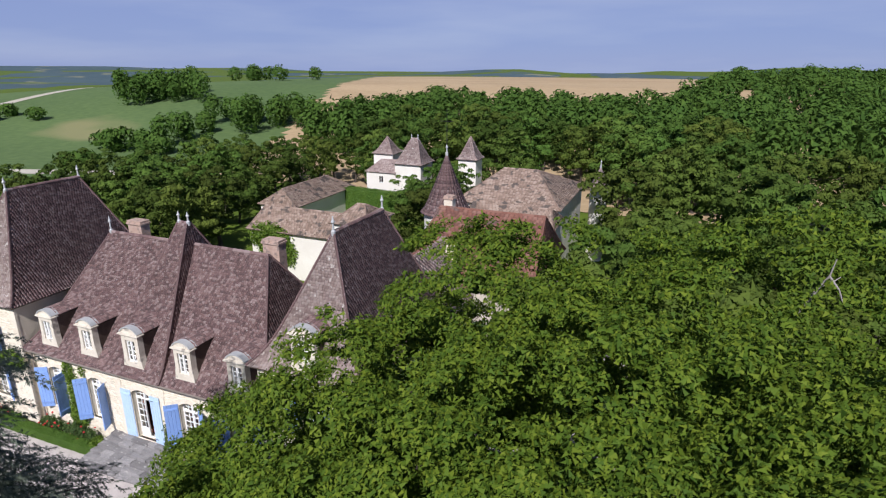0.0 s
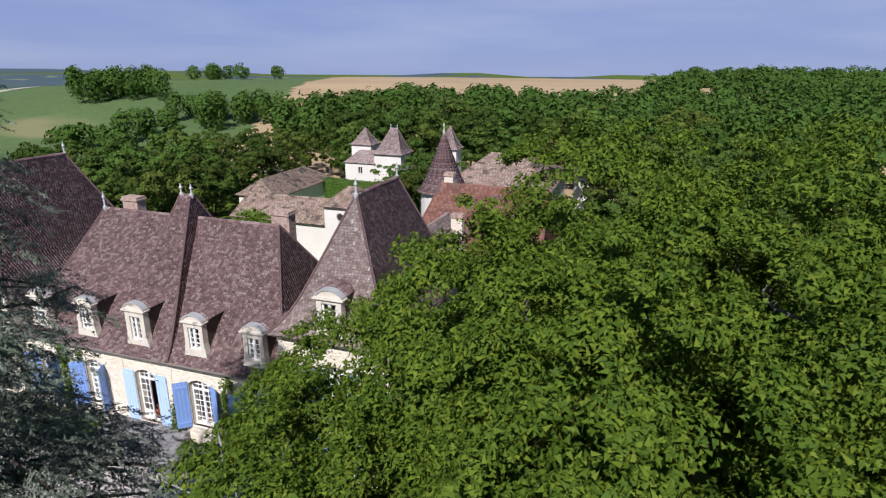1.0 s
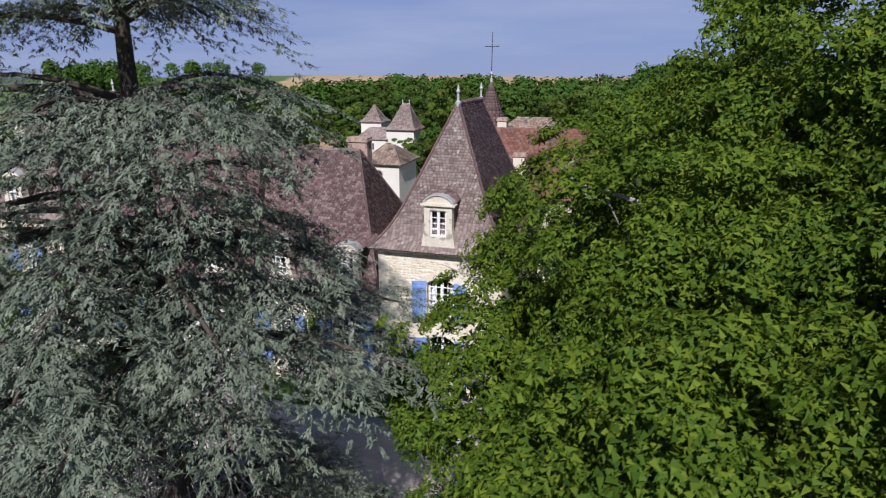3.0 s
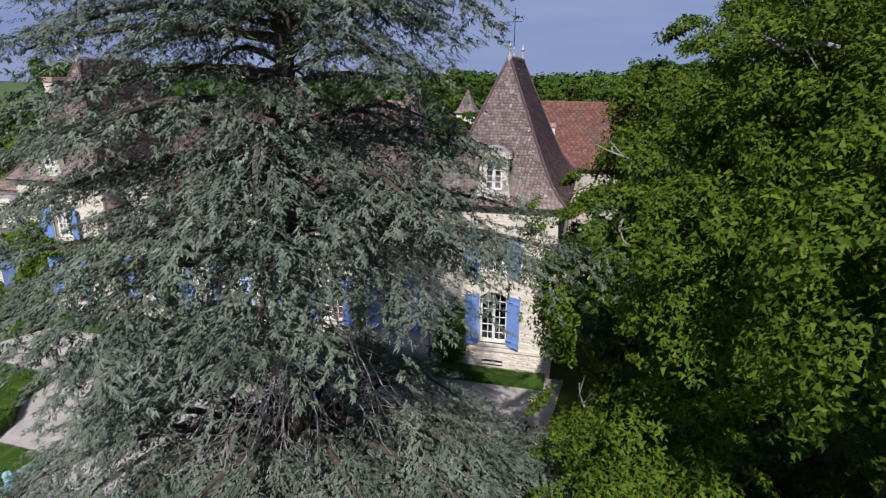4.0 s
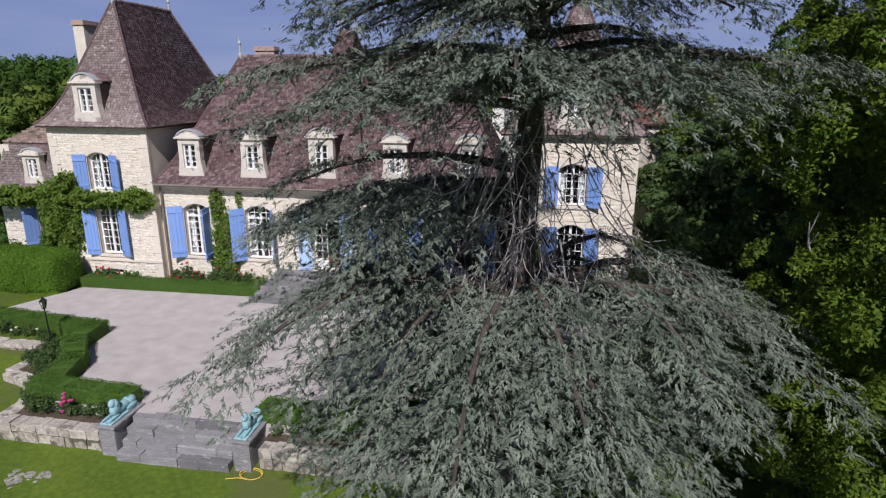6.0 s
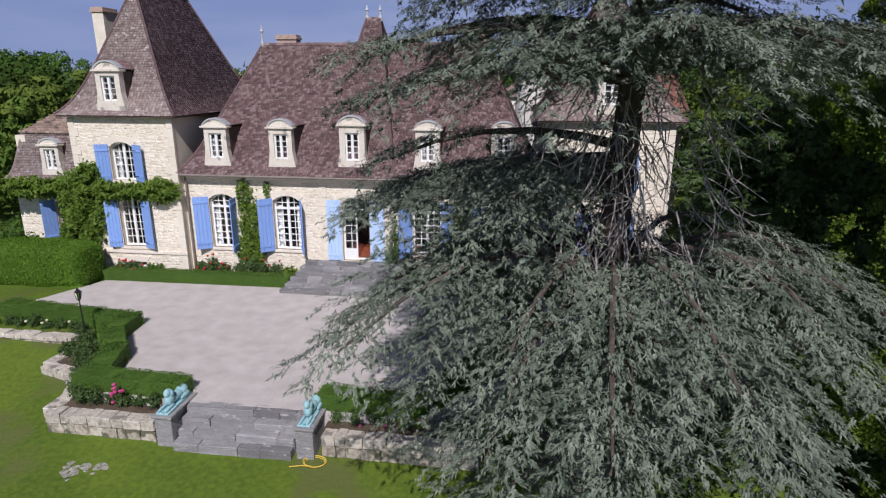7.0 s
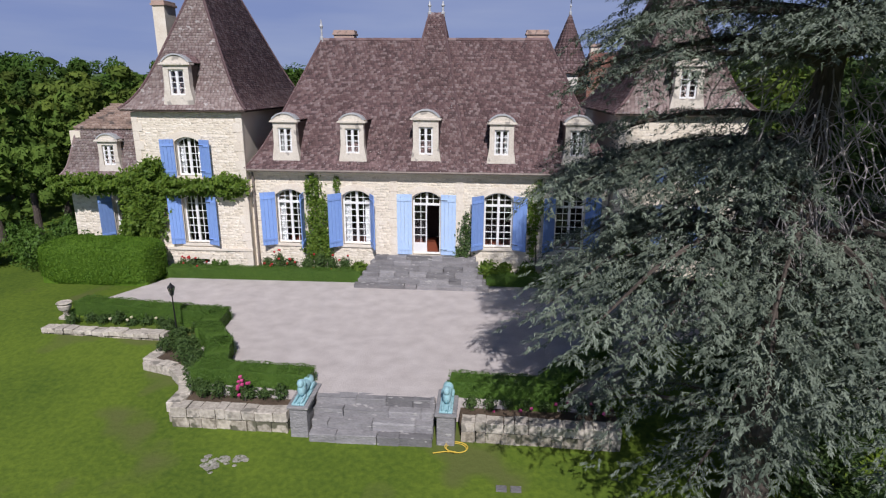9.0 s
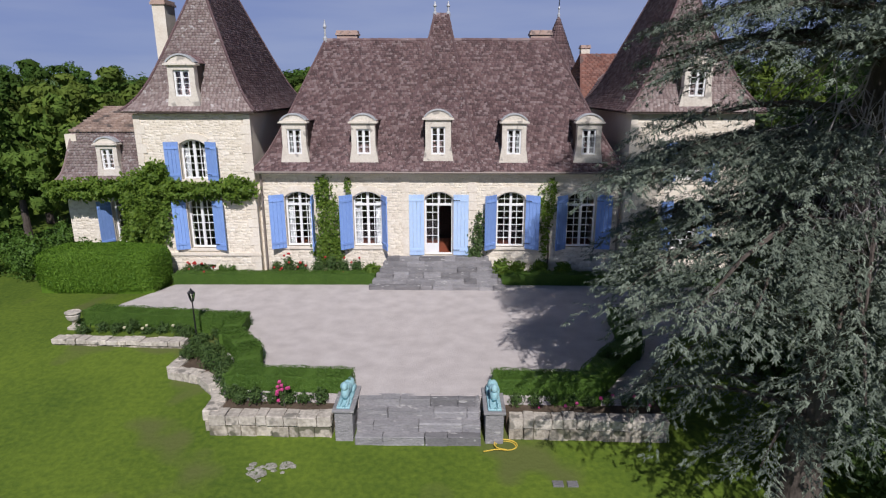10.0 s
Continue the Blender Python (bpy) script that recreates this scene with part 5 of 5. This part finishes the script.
# the darker shrub leaf puts the oak's shade into this crown's colour
tree("shade_tree", "broadleaf tree beside the drive, crown coloured dark for the oak's shade", (17.8, -2.5, 0), [(15.3, 1.2, 4.2, 1.9, 2.2, 3.4), (14.9, -1.6, 3.2, 1.5, 1.8, 2.6), (17.8, -2.5, 6.5, 3.4, 3.4, 4.0), (19.8, -0.5, 7.6, 3.2, 3.4, 3.6), (16.0, -4.4, 4.4, 1.8, 2.2, 2.6)], 46000, 0.17, M_SHRUB, 0.35, 0.7, 160, 8, "broadleaf trees", inner=5000)
# tree added as a dark backdrop for the shaded hollow below the oak
tree("shade_tree", "dark broadleaf tree added as backdrop under the oak", (20.5, -5.2, -0.5), [(19.2, -6.2, 3.2, 2.6, 2.0, 3.6), (22.6, -7.2, 3.4, 2.8, 2.0, 3.8), (25.8, -8.2, 3.6, 2.8, 2.2, 4.0), (17.2, -7.8, 2.0, 1.6, 1.5, 2.4)], 34000, 0.13, M_SHRUB, 0.25, 0.6, 150, 6, "broadleaf trees", inner=5000)
tree("shade_tree", "broadleaf tree with deep green crown in the shaded grove", (27, 2, 0), [(27, 2, 6.0, 4.5, 4.5, 5.0), (23, 5, 6.5, 3.5, 3.5, 4.2), (31, -1, 6, 4, 4, 4.6)], 30000, 0.26, M_OAK, 0.35, 0.8, 120, 6, "broadleaf trees", inner=4000)


# cedar
def cedar(bx, by, bz, top):
    t = thing("cedar_tree", "tall blue-green cedar with layered drooping branches", "tree", "conifers")
    bm = bmesh.new()
    def axis(z):
        k = (z - bz) / (top - bz)
        return Vector((bx + 0.7 * k, by + 0.3 * k + 0.15 * math.sin(k * 5), z))
    zs = np.linspace(bz - 0.4, top, 16)
    tube(bm, [axis(z) for z in zs], [0.40 * (1 - i / 15.5) + 0.03 + (0.14 if i == 0 else 0) for i in range(16)], 12)
    part("trunk", bm, M_BARK, t)
    r = np.random.default_rng(21)
    P, D, U = [], [], []
    # height, reach to the east, west and front, number of boughs, sag
    lvl = [(1.0, 0.7, 3.6, 0.7, 6, 0.2), (2.6, 4.0, 4.4, 2.0, 8, 0.36), (3.6, 4.8, 5.0, 4.4, 11, 0.36), (4.4, 5.3, 5.5, 5.1, 15, 0.36), (4.9, 5.4, 5.4, 5.3, 16, 0.32), (6.8, 1.2, 4.6, 1.0, 8, 0.24), (7.3, 1.6, 4.8, 1.6, 9, 0.22),
           (8.9, 4.2, 4.7, 4.0, 10, 0.12), (9.3, 6.0, 4.7, 4.6, 14, 0.12), (10.0, 3.4, 4.3, 4.2, 8, 0.2), (10.7, 3.6, 4.6, 4.6, 13, 0.18), (11.2, 3.4, 4.5, 4.5, 9, 0.14), (12.0, 2.8, 4.0, 3.8, 7, 0.18), (12.8, 3.2, 4.2, 4.0, 12, 0.16), (13.3, 3.0, 4.1, 3.6, 9, 0.12), (14.6, 2.5, 3.3, 2.6, 10, 0.12), (15.8, 1.8, 2.5, 1.8, 8, 0.1), (16.8, 1.2, 1.7, 1.2, 6, 0.1), (17.5, 0.7, 1.1, 0.7, 5, 0.1)]
    for h, east, west, front, nb, droop in lvl:
        a0 = r.uniform(0, 6.28)
        for k in range(nb):
            az = a0 + 2 * math.pi * (k + r.uniform(-0.3, 0.3)) / nb
            if 6 < h < 8:
                az = math.pi + r.uniform(-0.85, 0.85)
            ca, sa = math.cos(az), math.sin(az)
            reach = (east if ca > 0 else west) * ca * ca + (front if sa < 0 else (2.3 if h > 9.5 else 3.2 if h > 6 else 4.2)) * sa * sa
            L = reach * r.uniform(0.7, 1.1)
            o = axis(h + r.uniform(-0.28, 0.28))
            rise = r.uniform(0.3, 0.7) if h > 6 or h < 2 else r.uniform(1.2, 1.7)
            sag = droop * L * r.uniform(0.8, 1.3)

            def along(s):
                w = 0.25 * math.sin(s * 3 + k)
                return o + Vector((ca * L * s - sa * w * s, sa * L * s + ca * w * s, rise * math.sin(s * 2.2) - sag * s * s))
            bm = bmesh.new()
            ss = np.linspace(0, 0.95, 6)
            tube(bm, [along(s) for s in ss], [0.085 * (1 - s) * min(1, L / 4) + 0.014 for s in ss], 6)
            part("bough", bm, M_BARK, t)
            n_twig = int(8 + 5.6 * L)
            bare = r.uniform(0, 6.28)
            for j in range(n_twig):
                # thin stretches along each bough let the shade show
                if math.sin(j * 0.9 + bare) > 0.62 and j < n_twig * 0.7:
                    continue
                s = 0.12 + 0.90 * (j + r.uniform(0, 1)) / n_twig
                c = along(s)
                side = 1 if j % 2 else -1
                tl = (0.35 + 1.2 * math.sin(math.pi * min(1, s * 0.93))) * r.choice((0.45, 0.8, 1.25))
                ta = az + side * r.uniform(0.45, 1.1)
                # small fronds to both sides of each twig
                nf = max(5, int(tl * 9))
                u = (np.arange(nf) + r.uniform(0, 1, nf)) / nf
                q = np.stack([c.x + np.cos(ta) * tl * u, c.y + np.sin(ta) * tl * u, c.z + r.uniform(0.0, 0.16) - r.uniform(0.25, 0.8) * tl * u ** 2 + r.normal(size=nf) * 0.02], 1)
                fa = ta + np.where(np.arange(nf) % 2, 1, -1) * r.uniform(0.3, 1.0, nf)
                fl = r.uniform(0.20, 0.44, nf) * (1.15 - 0.6 * u)
                fd = np.stack([np.cos(fa), np.sin(fa), r.uniform(-0.55, -0.1, nf)], 1)
                for v in (0.05, 0.28, 0.52, 0.76, 1.0):
                    P.append(q + fd * fl[:, None] * v)
                    D.append(fd)
    P, D = np.concatenate(P), unit(np.concatenate(D))
    reps = 4
    P, D = np.repeat(P, reps, 0), np.repeat(D, reps, 0)
    D = unit(D + rng.normal(size=D.shape) * np.array([0.5, 0.5, 0.10]))
    P = P + rng.normal(size=P.shape) * 0.016
    S = unit(np.cross(D, np.array([0, 0, 1.0]) + rng.normal(size=D.shape) * 0.15))
    l = rng.uniform(0.05, 0.105, (len(P), 1))
    w = 0.013
    V = np.stack([P - S * w, P + S * w, P + D * l + np.array([0, 0, -0.012])], 1)
    link_mesh("needles", quads_mesh("needles", V, 3), M_CEDAR, t)["kind"] = "stuff"
    # dead hanging twigs near the trunk
    for i in range(150):
        h = r.uniform(5.6, 9.0)
        az = r.normal(-1.57, 1.1)
        o = axis(h) + Vector((math.cos(az), math.sin(az), 0)) * r.uniform(0.2, 1.9)
        bm = bmesh.new()
        pts, p, d = [o], o.copy(), Vector((math.cos(az) * 0.5, math.sin(az) * 0.5, -0.8))
        for k in range(5):
            p = p + d * r.uniform(0.22, 0.36)
            d = (d + Vector(r.normal(size=3) * 0.3)).normalized()
            pts.append(p.copy())
        tube(bm, pts, [0.014, 0.013, 0.011, 0.009, 0.007, 0.004], 5)
        for k in (1, 2, 3):
            e = pts[k] + Vector(r.normal(size=3) * 0.3) + Vector((0, 0, -0.2))
            tube(bm, [pts[k], pts[k].lerp(e, 0.5) + Vector(r.normal(size=3) * 0.05), e], [0.009, 0.006, 0.003], 4)
        part("dead_twig", bm, M_DEADWOOD, t)
    return t


cedar(8.5, -13.5, -0.9, 18.0)

# woods behind: a few kinds of tree, set out by a seeded scatter
KINDS = []
for k in range(5):
    r = np.random.default_rng(40 + k)
    blobs = [(0, 0, 5.6, 3.0, 3.0, 4.0)] + [(r.uniform(-2.2, 2.2), r.uniform(-2.2, 2.2), r.uniform(3.4, 7.6), r.uniform(1.5, 2.3), r.uniform(1.5, 2.3), r.uniform(1.4, 2.2)) for _ in range(7)]
    KINDS.append(tree("woodland_tree", "leafy green woodland tree behind the house", (0, 0, 0), blobs, 4300, 0.29, M_WOOD1, 0.22, 0.75, 60, 0, "woodland trees", inner=500))
spots = []
r = np.random.default_rng(77)


def free(x, y, gap):
    if -26 < x < -2 and 30 < y < 60:
        return False
    if -19 < x < 18 and y < 47:
        return False
    return all((x - a) ** 2 + (y - b) ** 2 > gap ** 2 for a, b, _ in spots)


def try_tree(x, y, top, gap=4.0):
    if free(x, y, gap):
        spots.append((x, y, top))


for _ in range(900):
    if len(spots) < 34:
        try_tree(r.uniform(-44, -18.5), r.uniform(1, 32), r.uniform(8.2, 10.5) + (1.0 if _ % 5 == 0 else 0))
for _ in range(900):
    if len(spots) < 56:
        try_tree(r.uniform(-46, -26), r.uniform(30, 68), r.uniform(7.6, 9.6))
for _ in range(900):
    if len(spots) < 92:
        try_tree(r.uniform(-26, 30), r.uniform(60, 86), r.uniform(9.8, 13.2))
for _ in range(900):
    if len(spots) < 120:
        try_tree(r.uniform(18, 46), r.uniform(8, 62), r.uniform(9.0, 12.2), 3.6)
for x, y, top in ((-7.5, 66, 14.2), (-4.5, 50, 8.2), (-1.0, 48, 8.0), (-8.2, 47.0, 6.6), (-20.5, 61, 8.0), (0.5, 33, 8.8), (-1.5, 36, 8.4), (0.8, 38, 9.0)):
    spots.append((x, y, top))
for i, (x, y, top) in enumerate(spots):
    zb = float(gz(x, y)) - 0.2
    s = (top - zb) / 10.0
    m = Matrix.Translation((x, y, zb)) @ Matrix.Rotation(r.uniform(0, 6.28), 4, "Z")
    src = KINDS[i % 5]
    if i < 5:
        ob = src
        ob.matrix_basis = m
    else:
        ob = copy_thing(src, m)
    wide = s * r.uniform(0.9, 1.15)
    ob.scale = (wide, wide, s)

# far woods and hedgerow clumps
far = []
r = np.random.default_rng(5)
for _ in range(330):
    x, y = r.uniform(-48, 95), r.uniform(84, 135)
    far.append((x, y, r.uniform(10.3, 13.0) + (0.02 * (y - 80)), r.uniform(2.4, 3.8)))
for _ in range(230):
    y = r.uniform(110, 260)
    x = 5 + 0.13 * y + r.uniform(0, 85)
    far.append((x, y, r.uniform(12.5, 16.5) + 0.018 * (y - 100), r.uniform(2.6, 4.5)))
for cx, cy, n, sx, sy, t0, t1 in ((-132, 126, 26, 9, 6, 14.6, 17.4), (-73, 107, 15, 8, 5, 9.6, 12.2), (-84, 90, 4, 3, 3, 7.2, 8.8), (-85, 74, 5, 5, 3, 4.6, 6.4), (-148, 88, 3, 4, 3, 7.0, 8.5), (-82, 56, 3, 3, 2, 2.6, 3.6), (-150, 190, 10, 18, 6, 16.8, 18.4)):
    for _ in range(n):
        far.append((cx + r.normal() * sx, cy + r.normal() * sy, r.uniform(t0, t1), r.uniform(2.2, 3.8)))
PF, NF = [], []
for x, y, top, rad in far:
    z0 = float(gz(x, y))
    hz = max(1.2, (top - z0) / 2)
    n = 320
    lobes = unit(r.normal(size=(14, 3)) + np.array([0, 0, 0.3]))
    d = unit(r.normal(size=(n, 3)) * 0.55 + lobes[r.integers(0, 14, n)])
    PF.append(np.array([x, y, z0 + hz * 0.9]) + d * np.array([rad, rad, hz]) * r.uniform(0.6, 1.0, (n, 1)))
    NF.append(d)
fw = link_mesh("far_woods", quads_mesh("far_woods", leaves(np.concatenate(PF), np.concatenate(NF), 0.8, 0.3, 0.8, tri=True), 3), M_WOOD1)
tagged(fw, "distant broadleaf woods and field trees", "woods", kind="stuff")


# climbers, shrubs, flowers
def climber(name, label, spots, y, n, leaf=0.13, m=None, depth=0.22, cat="climber"):
    """Leaves over oval patches (x, z, half width, half height) of a wall, with a stem."""
    t = thing(name, label, cat)
    a = np.array([s[2] * s[3] for s in spots])
    pick = rng.choice(len(spots), n, p=a / a.sum())
    s = np.array(spots)[pick]
    q = unit(rng.normal(size=(n, 2))) * np.sqrt(rng.uniform(0, 1, (n, 1))) * rng.uniform(0.7, 1.08, (n, 1)) + rng.normal(size=(n, 2)) * 0.12
    lump = 0.5 + 0.5 * np.sin(q[:, 0] * 5 + s[:, 0] * 3) * np.sin(q[:, 1] * 6 + s[:, 1] * 2)
    P = np.stack([s[:, 0] + q[:, 0] * s[:, 2], y - 0.04 - depth * lump * np.exp(-(q ** 2).sum(1)) - rng.uniform(0, 0.06, n), s[:, 1] + q[:, 1] * s[:, 3]], 1)
    N = np.tile(np.array([0, -1.0, 0.5]), (n, 1))
    link_mesh("foliage", quads_mesh("foliage", leaves(P, N, leaf, 0.8, 0.75, 0.45)), m or M_VINE, t)["kind"] = "stuff"
    x = spots[0][0]
    bm = bmesh.new()
    tube(bm, [(x, y - 0.08, 0.0), (x + 0.08, y - 0.07, 0.9), (x - 0.05, y - 0.06, max(1.2, spots[0][1]))], [0.045, 0.035, 0.02], 6)
    part("stem", bm, M_BARK, t)
    return t


climber("wall_vine", "dense green creeper over the tower's wall", [(-12.6, 3.1, 1.0, 1.5), (-12.4, 4.0, 1.5, 0.7), (-14.6, 4.0, 2.0, 0.45), (-16.2, 3.95, 0.8, 0.4), (-10.6, 3.95, 1.7, 0.38), (-8.7, 4.0, 0.95, 0.5), (-12.0, 4.65, 0.55, 0.55), (-12.5, 3.0, 0.8, 1.7), (-12.9, 2.2, 0.7, 1.2), (-13.3, 1.6, 0.6, 0.8)], -0.45, 21000, 0.14, None, 0.62)
climber("climbing_plant", "tall green climber between two windows", [(-4.85, 2.2, 0.6, 1.7), (-4.95, 1.2, 0.75, 0.8), (-5.1, 3.9, 0.35, 0.9), (-4.0, 4.1, 0.15, 0.4)], 0.0, 3000, 0.10, M_VINE)
climber("climbing_rose", "sparse climbing rose beside the door", [(1.62, 1.6, 0.38, 0.9), (1.75, 2.4, 0.25, 0.6), (1.5, 1.0, 0.4, 0.5)], 0.0, 800, 0.09, M_SHRUB)
climber("climbing_plant", "slender green climber under the eaves", [(4.72, 3.4, 0.4, 0.9), (4.6, 2.6, 0.3, 0.8), (4.85, 4.1, 0.2, 0.4), (4.6, 1.6, 0.2, 0.8)], 0.0, 800, 0.10, M_VINE)
climber("climbing_rose", "pale leaved climbing rose on the tower", [(8.9, 1.9, 0.7, 1.2), (8.6, 1.0, 0.7, 0.8)], -0.45, 2600, 0.10, M_VINE)
climber("wall_vine", "yellow-green creeper on the barn wall", [(-11.0, 3.8, 2.2, 1.4), (-9.6, 2.6, 1.4, 1.4)], 24.1, 3500, 0.22, M_VINE, 0.3)


def shrub(x, y, z, r, h, m=None, leaf=0.075, n=900, flowers=None, nf=0, label="leafy green garden shrub in the bed", group="bed shrubs", name="garden_shrub"):
    t = thing(name, label, "shrub", group)
    d = unit(rng.normal(size=(n, 3)) + np.array([0, 0, 0.6]))
    k = rng.uniform(0.45, 1.0, (n, 1)) * (0.8 + 0.25 * np.sin(d[:, :1] * 7 + x) * np.cos(d[:, 1:2] * 6))
    P = np.array([x, y, z + h * 0.42]) + d * k * np.array([r, r, h * 0.6])
    P[:, 2] = np.maximum(P[:, 2], z)
    link_mesh("foliage", quads_mesh("foliage", leaves(P, d, leaf, 0.7, 0.7, tri=True), 3), m or M_SHRUB, t)["kind"] = "stuff"
    bm = bmesh.new()
    for k in range(4):
        a = 1.57 * k + x
        tube(bm, [(x, y, z - 0.1), (x + 0.3 * r * math.cos(a), y + 0.3 * r * math.sin(a), z + h * 0.6)], [0.018, 0.008], 5)
    part("stem", bm, M_BARK, t)
    for i in range(nf):
        d = unit(rng.normal(size=3) + np.array([0, -0.5, 0.8]))
        c = np.array([x, y, z + h * 0.45]) + d * np.array([r, r, h * 0.6])
        bm = bmesh.new()
        g = bmesh.ops.create_icosphere(bm, subdivisions=1, radius=0.055)
        for v in g["verts"]:
            v.co = Vector(c) + v.co * (1 + 0.3 * math.sin(v.co.x * 90)) * Vector((1, 1, 0.7)).length / 1.57
        part("bloom", bm, flowers, t)
    return t


r = np.random.default_rng(31)
for x in np.arange(-7.3, -3.2, 0.62):
    shrub(x + r.uniform(-.1, .1), -0.5, 0.04, 0.42, r.uniform(0.8, 1.15), None, 0.075, 800, M_ROSE, int(r.integers(2, 6)), "green rose bush with red blooms under the wall", "rose bushes", "rose_bush")
for x in (-11.0, -10.6, -10.2):
    shrub(x, -0.8, 0.04, 0.36, 0.75, None, 0.075, 600, M_ROSE, 4, "green rose bush with red blooms under the wall", "rose bushes", "rose_bush")
for x in (-9.5, -9.1):
    shrub(x, -0.8, 0.04, 0.32, 0.7, M_BOX, 0.07, 600)
for x, y, rr, h in ((-2.95, -0.75, 0.55, 0.8), (2.7, -0.8, 0.6, 1.05), (3.4, -0.6, 0.5, 0.9), (4.4, -0.5, 0.5, 0.9), (5.4, -0.5, 0.5, 0.8)):
    shrub(x, y, 0.02, rr, h, M_VINE, 0.12, 900, None, 0, "arching green leafy clump beside the steps", "leafy clumps", "leafy_clump")
for i, x in enumerate(np.arange(-12.3, -8.6, 0.55)):
    shrub(x, -6.3 + r.uniform(-.15, .15), -0.28, 0.34, r.uniform(0.4, 0.7), None, 0.07, 450, M_YELLOW, 2 if i in (3, 4, 6) else 0, "low green rose bush with pale blooms", "bed shrubs")
for x, y in ((-8.0, -7.0), (-7.6, -7.6), (-7.9, -8.0), (-7.2, -8.2), (-6.9, -8.7), (-6.4, -8.9), (-6.2, -9.6), (-5.7, -10.4), (-7.5, -6.5), (-8.7, -6.5), (-7.0, -7.6)):
    shrub(x, y, -0.28, 0.45, r.uniform(0.4, 0.75), None, 0.07, 700)
for i, x in enumerate(np.arange(-5.3, -2.7, 0.45)):
    shrub(x, -10.7 + r.uniform(-.1, .1), -0.28, 0.3, r.uniform(0.35, 0.6), None, 0.07, 450)
shrub(-4.05, -10.85, -0.28, 0.18, 0.75, None, 0.06, 200, M_PINK, 12, "bright pink flowering rose in the bed", "bed shrubs", "rose_bush")
for i, x in enumerate(np.arange(2.3, 6.0, 0.5)):
    shrub(x, -10.75 + r.uniform(-.1, .1), -0.28, 0.28, r.uniform(0.3, 0.5), None, 0.06, 400, M_PINK, 2 if i % 2 else 0)
# bushes behind the tall hedge and mirror-side hedge
for x, y, h in ((-18.0, -0.6, 2.1), (-19.3, 0.2, 2.3), (-20.6, -0.8, 2.0), (-17.2, 0.6, 2.6), (-15.6, -0.2, 1.9)):
    shrub(x, y, -0.1, 1.2, h, M_BOX, 0.12, 3000, None, 0, "big loose green shrub at the lawn's edge", "tall shrubs")
hedge([(4.5, -10.3), (5.2, -9.3), (6.1, -8.1), (6.4, -7.0), (6.5, -5.6)], 0.6, 0.75)
# yellow hose
t = thing("garden_hose", "coiled yellow hose on the grass", "hose")
bm = bmesh.new()
pts = [(1.95 + 0.26 * math.cos(a) * (1 + 0.02 * a), -11.75 + 0.2 * math.sin(a) * (1 + 0.02 * a), -0.88 + 0.006 * a) for a in np.linspace(0, 11, 44)]
pts += [(1.75 - 0.1 * i, -11.9 - 0.03 * i, -0.86) for i in range(1, 5)]
tube(bm, pts, [0.015] * len(pts), 6)
part("coil", bm, M_HOSE, t)
# pale stones let into the lawn
r = np.random.default_rng(15)
for x, y, s in [(-4.25, -12.75, 0.30), (-4.0, -12.5, 0.2), (-3.6, -12.45, 0.22)] + [(-4.05 + r.normal() * 0.28, -12.62 + r.normal() * 0.16, r.uniform(0.05, 0.15)) for _ in range(11)]:
    bm = bmesh.new()
    g = bmesh.ops.create_icosphere(bm, subdivisions=2, radius=1)
    for v in g["verts"]:
        f = 1 + 0.55 * noise.noise(v.co * 1.6 + Vector((x, y, 0)))
        v.co = Vector((x + v.co.x * s * 0.8 * f, y + v.co.y * s * 0.7 * f, float(gz(x, y)) + v.co.z * 0.022 * f))
    tagged(part("lawn_rock", bm, M_LAWNROCK, None), "pale flat rock in the lawn", "rock", "lawn rocks")
for x, y in ((3.1, -13.0), (3.45, -13.0)):
    bm = bmesh.new()
    box(bm, x - 0.13, x + 0.13, y - 0.1, y + 0.1, float(gz(x, y)) - 0.05, float(gz(x, y)) + 0.03, 0.01)
    tagged(part("inspection_cover", bm, M_GREYSTONE, None), "small square pale cover in the lawn", "cover", "covers")

# dark undergrowth in the shade of the trees
r = np.random.default_rng(61)
for i in range(52):
    x, y = (r.uniform(9.3, 16.5), r.uniform(-13.0, -6.8)) if i < 34 else (r.uniform(10.2, 16.0), r.uniform(-16.6, -12.6))
    if (x - 8.6) ** 2 + (y + 13.4) ** 2 < 1.2:
        continue
    shrub(x, y, float(gz(x, y)), r.uniform(0.7, 1.2), r.uniform(0.9, 2.3), M_SHRUB, 0.13, 900, None, 0, "dense dark green shrub in the trees' shade", "undergrowth", "undergrowth_shrub")
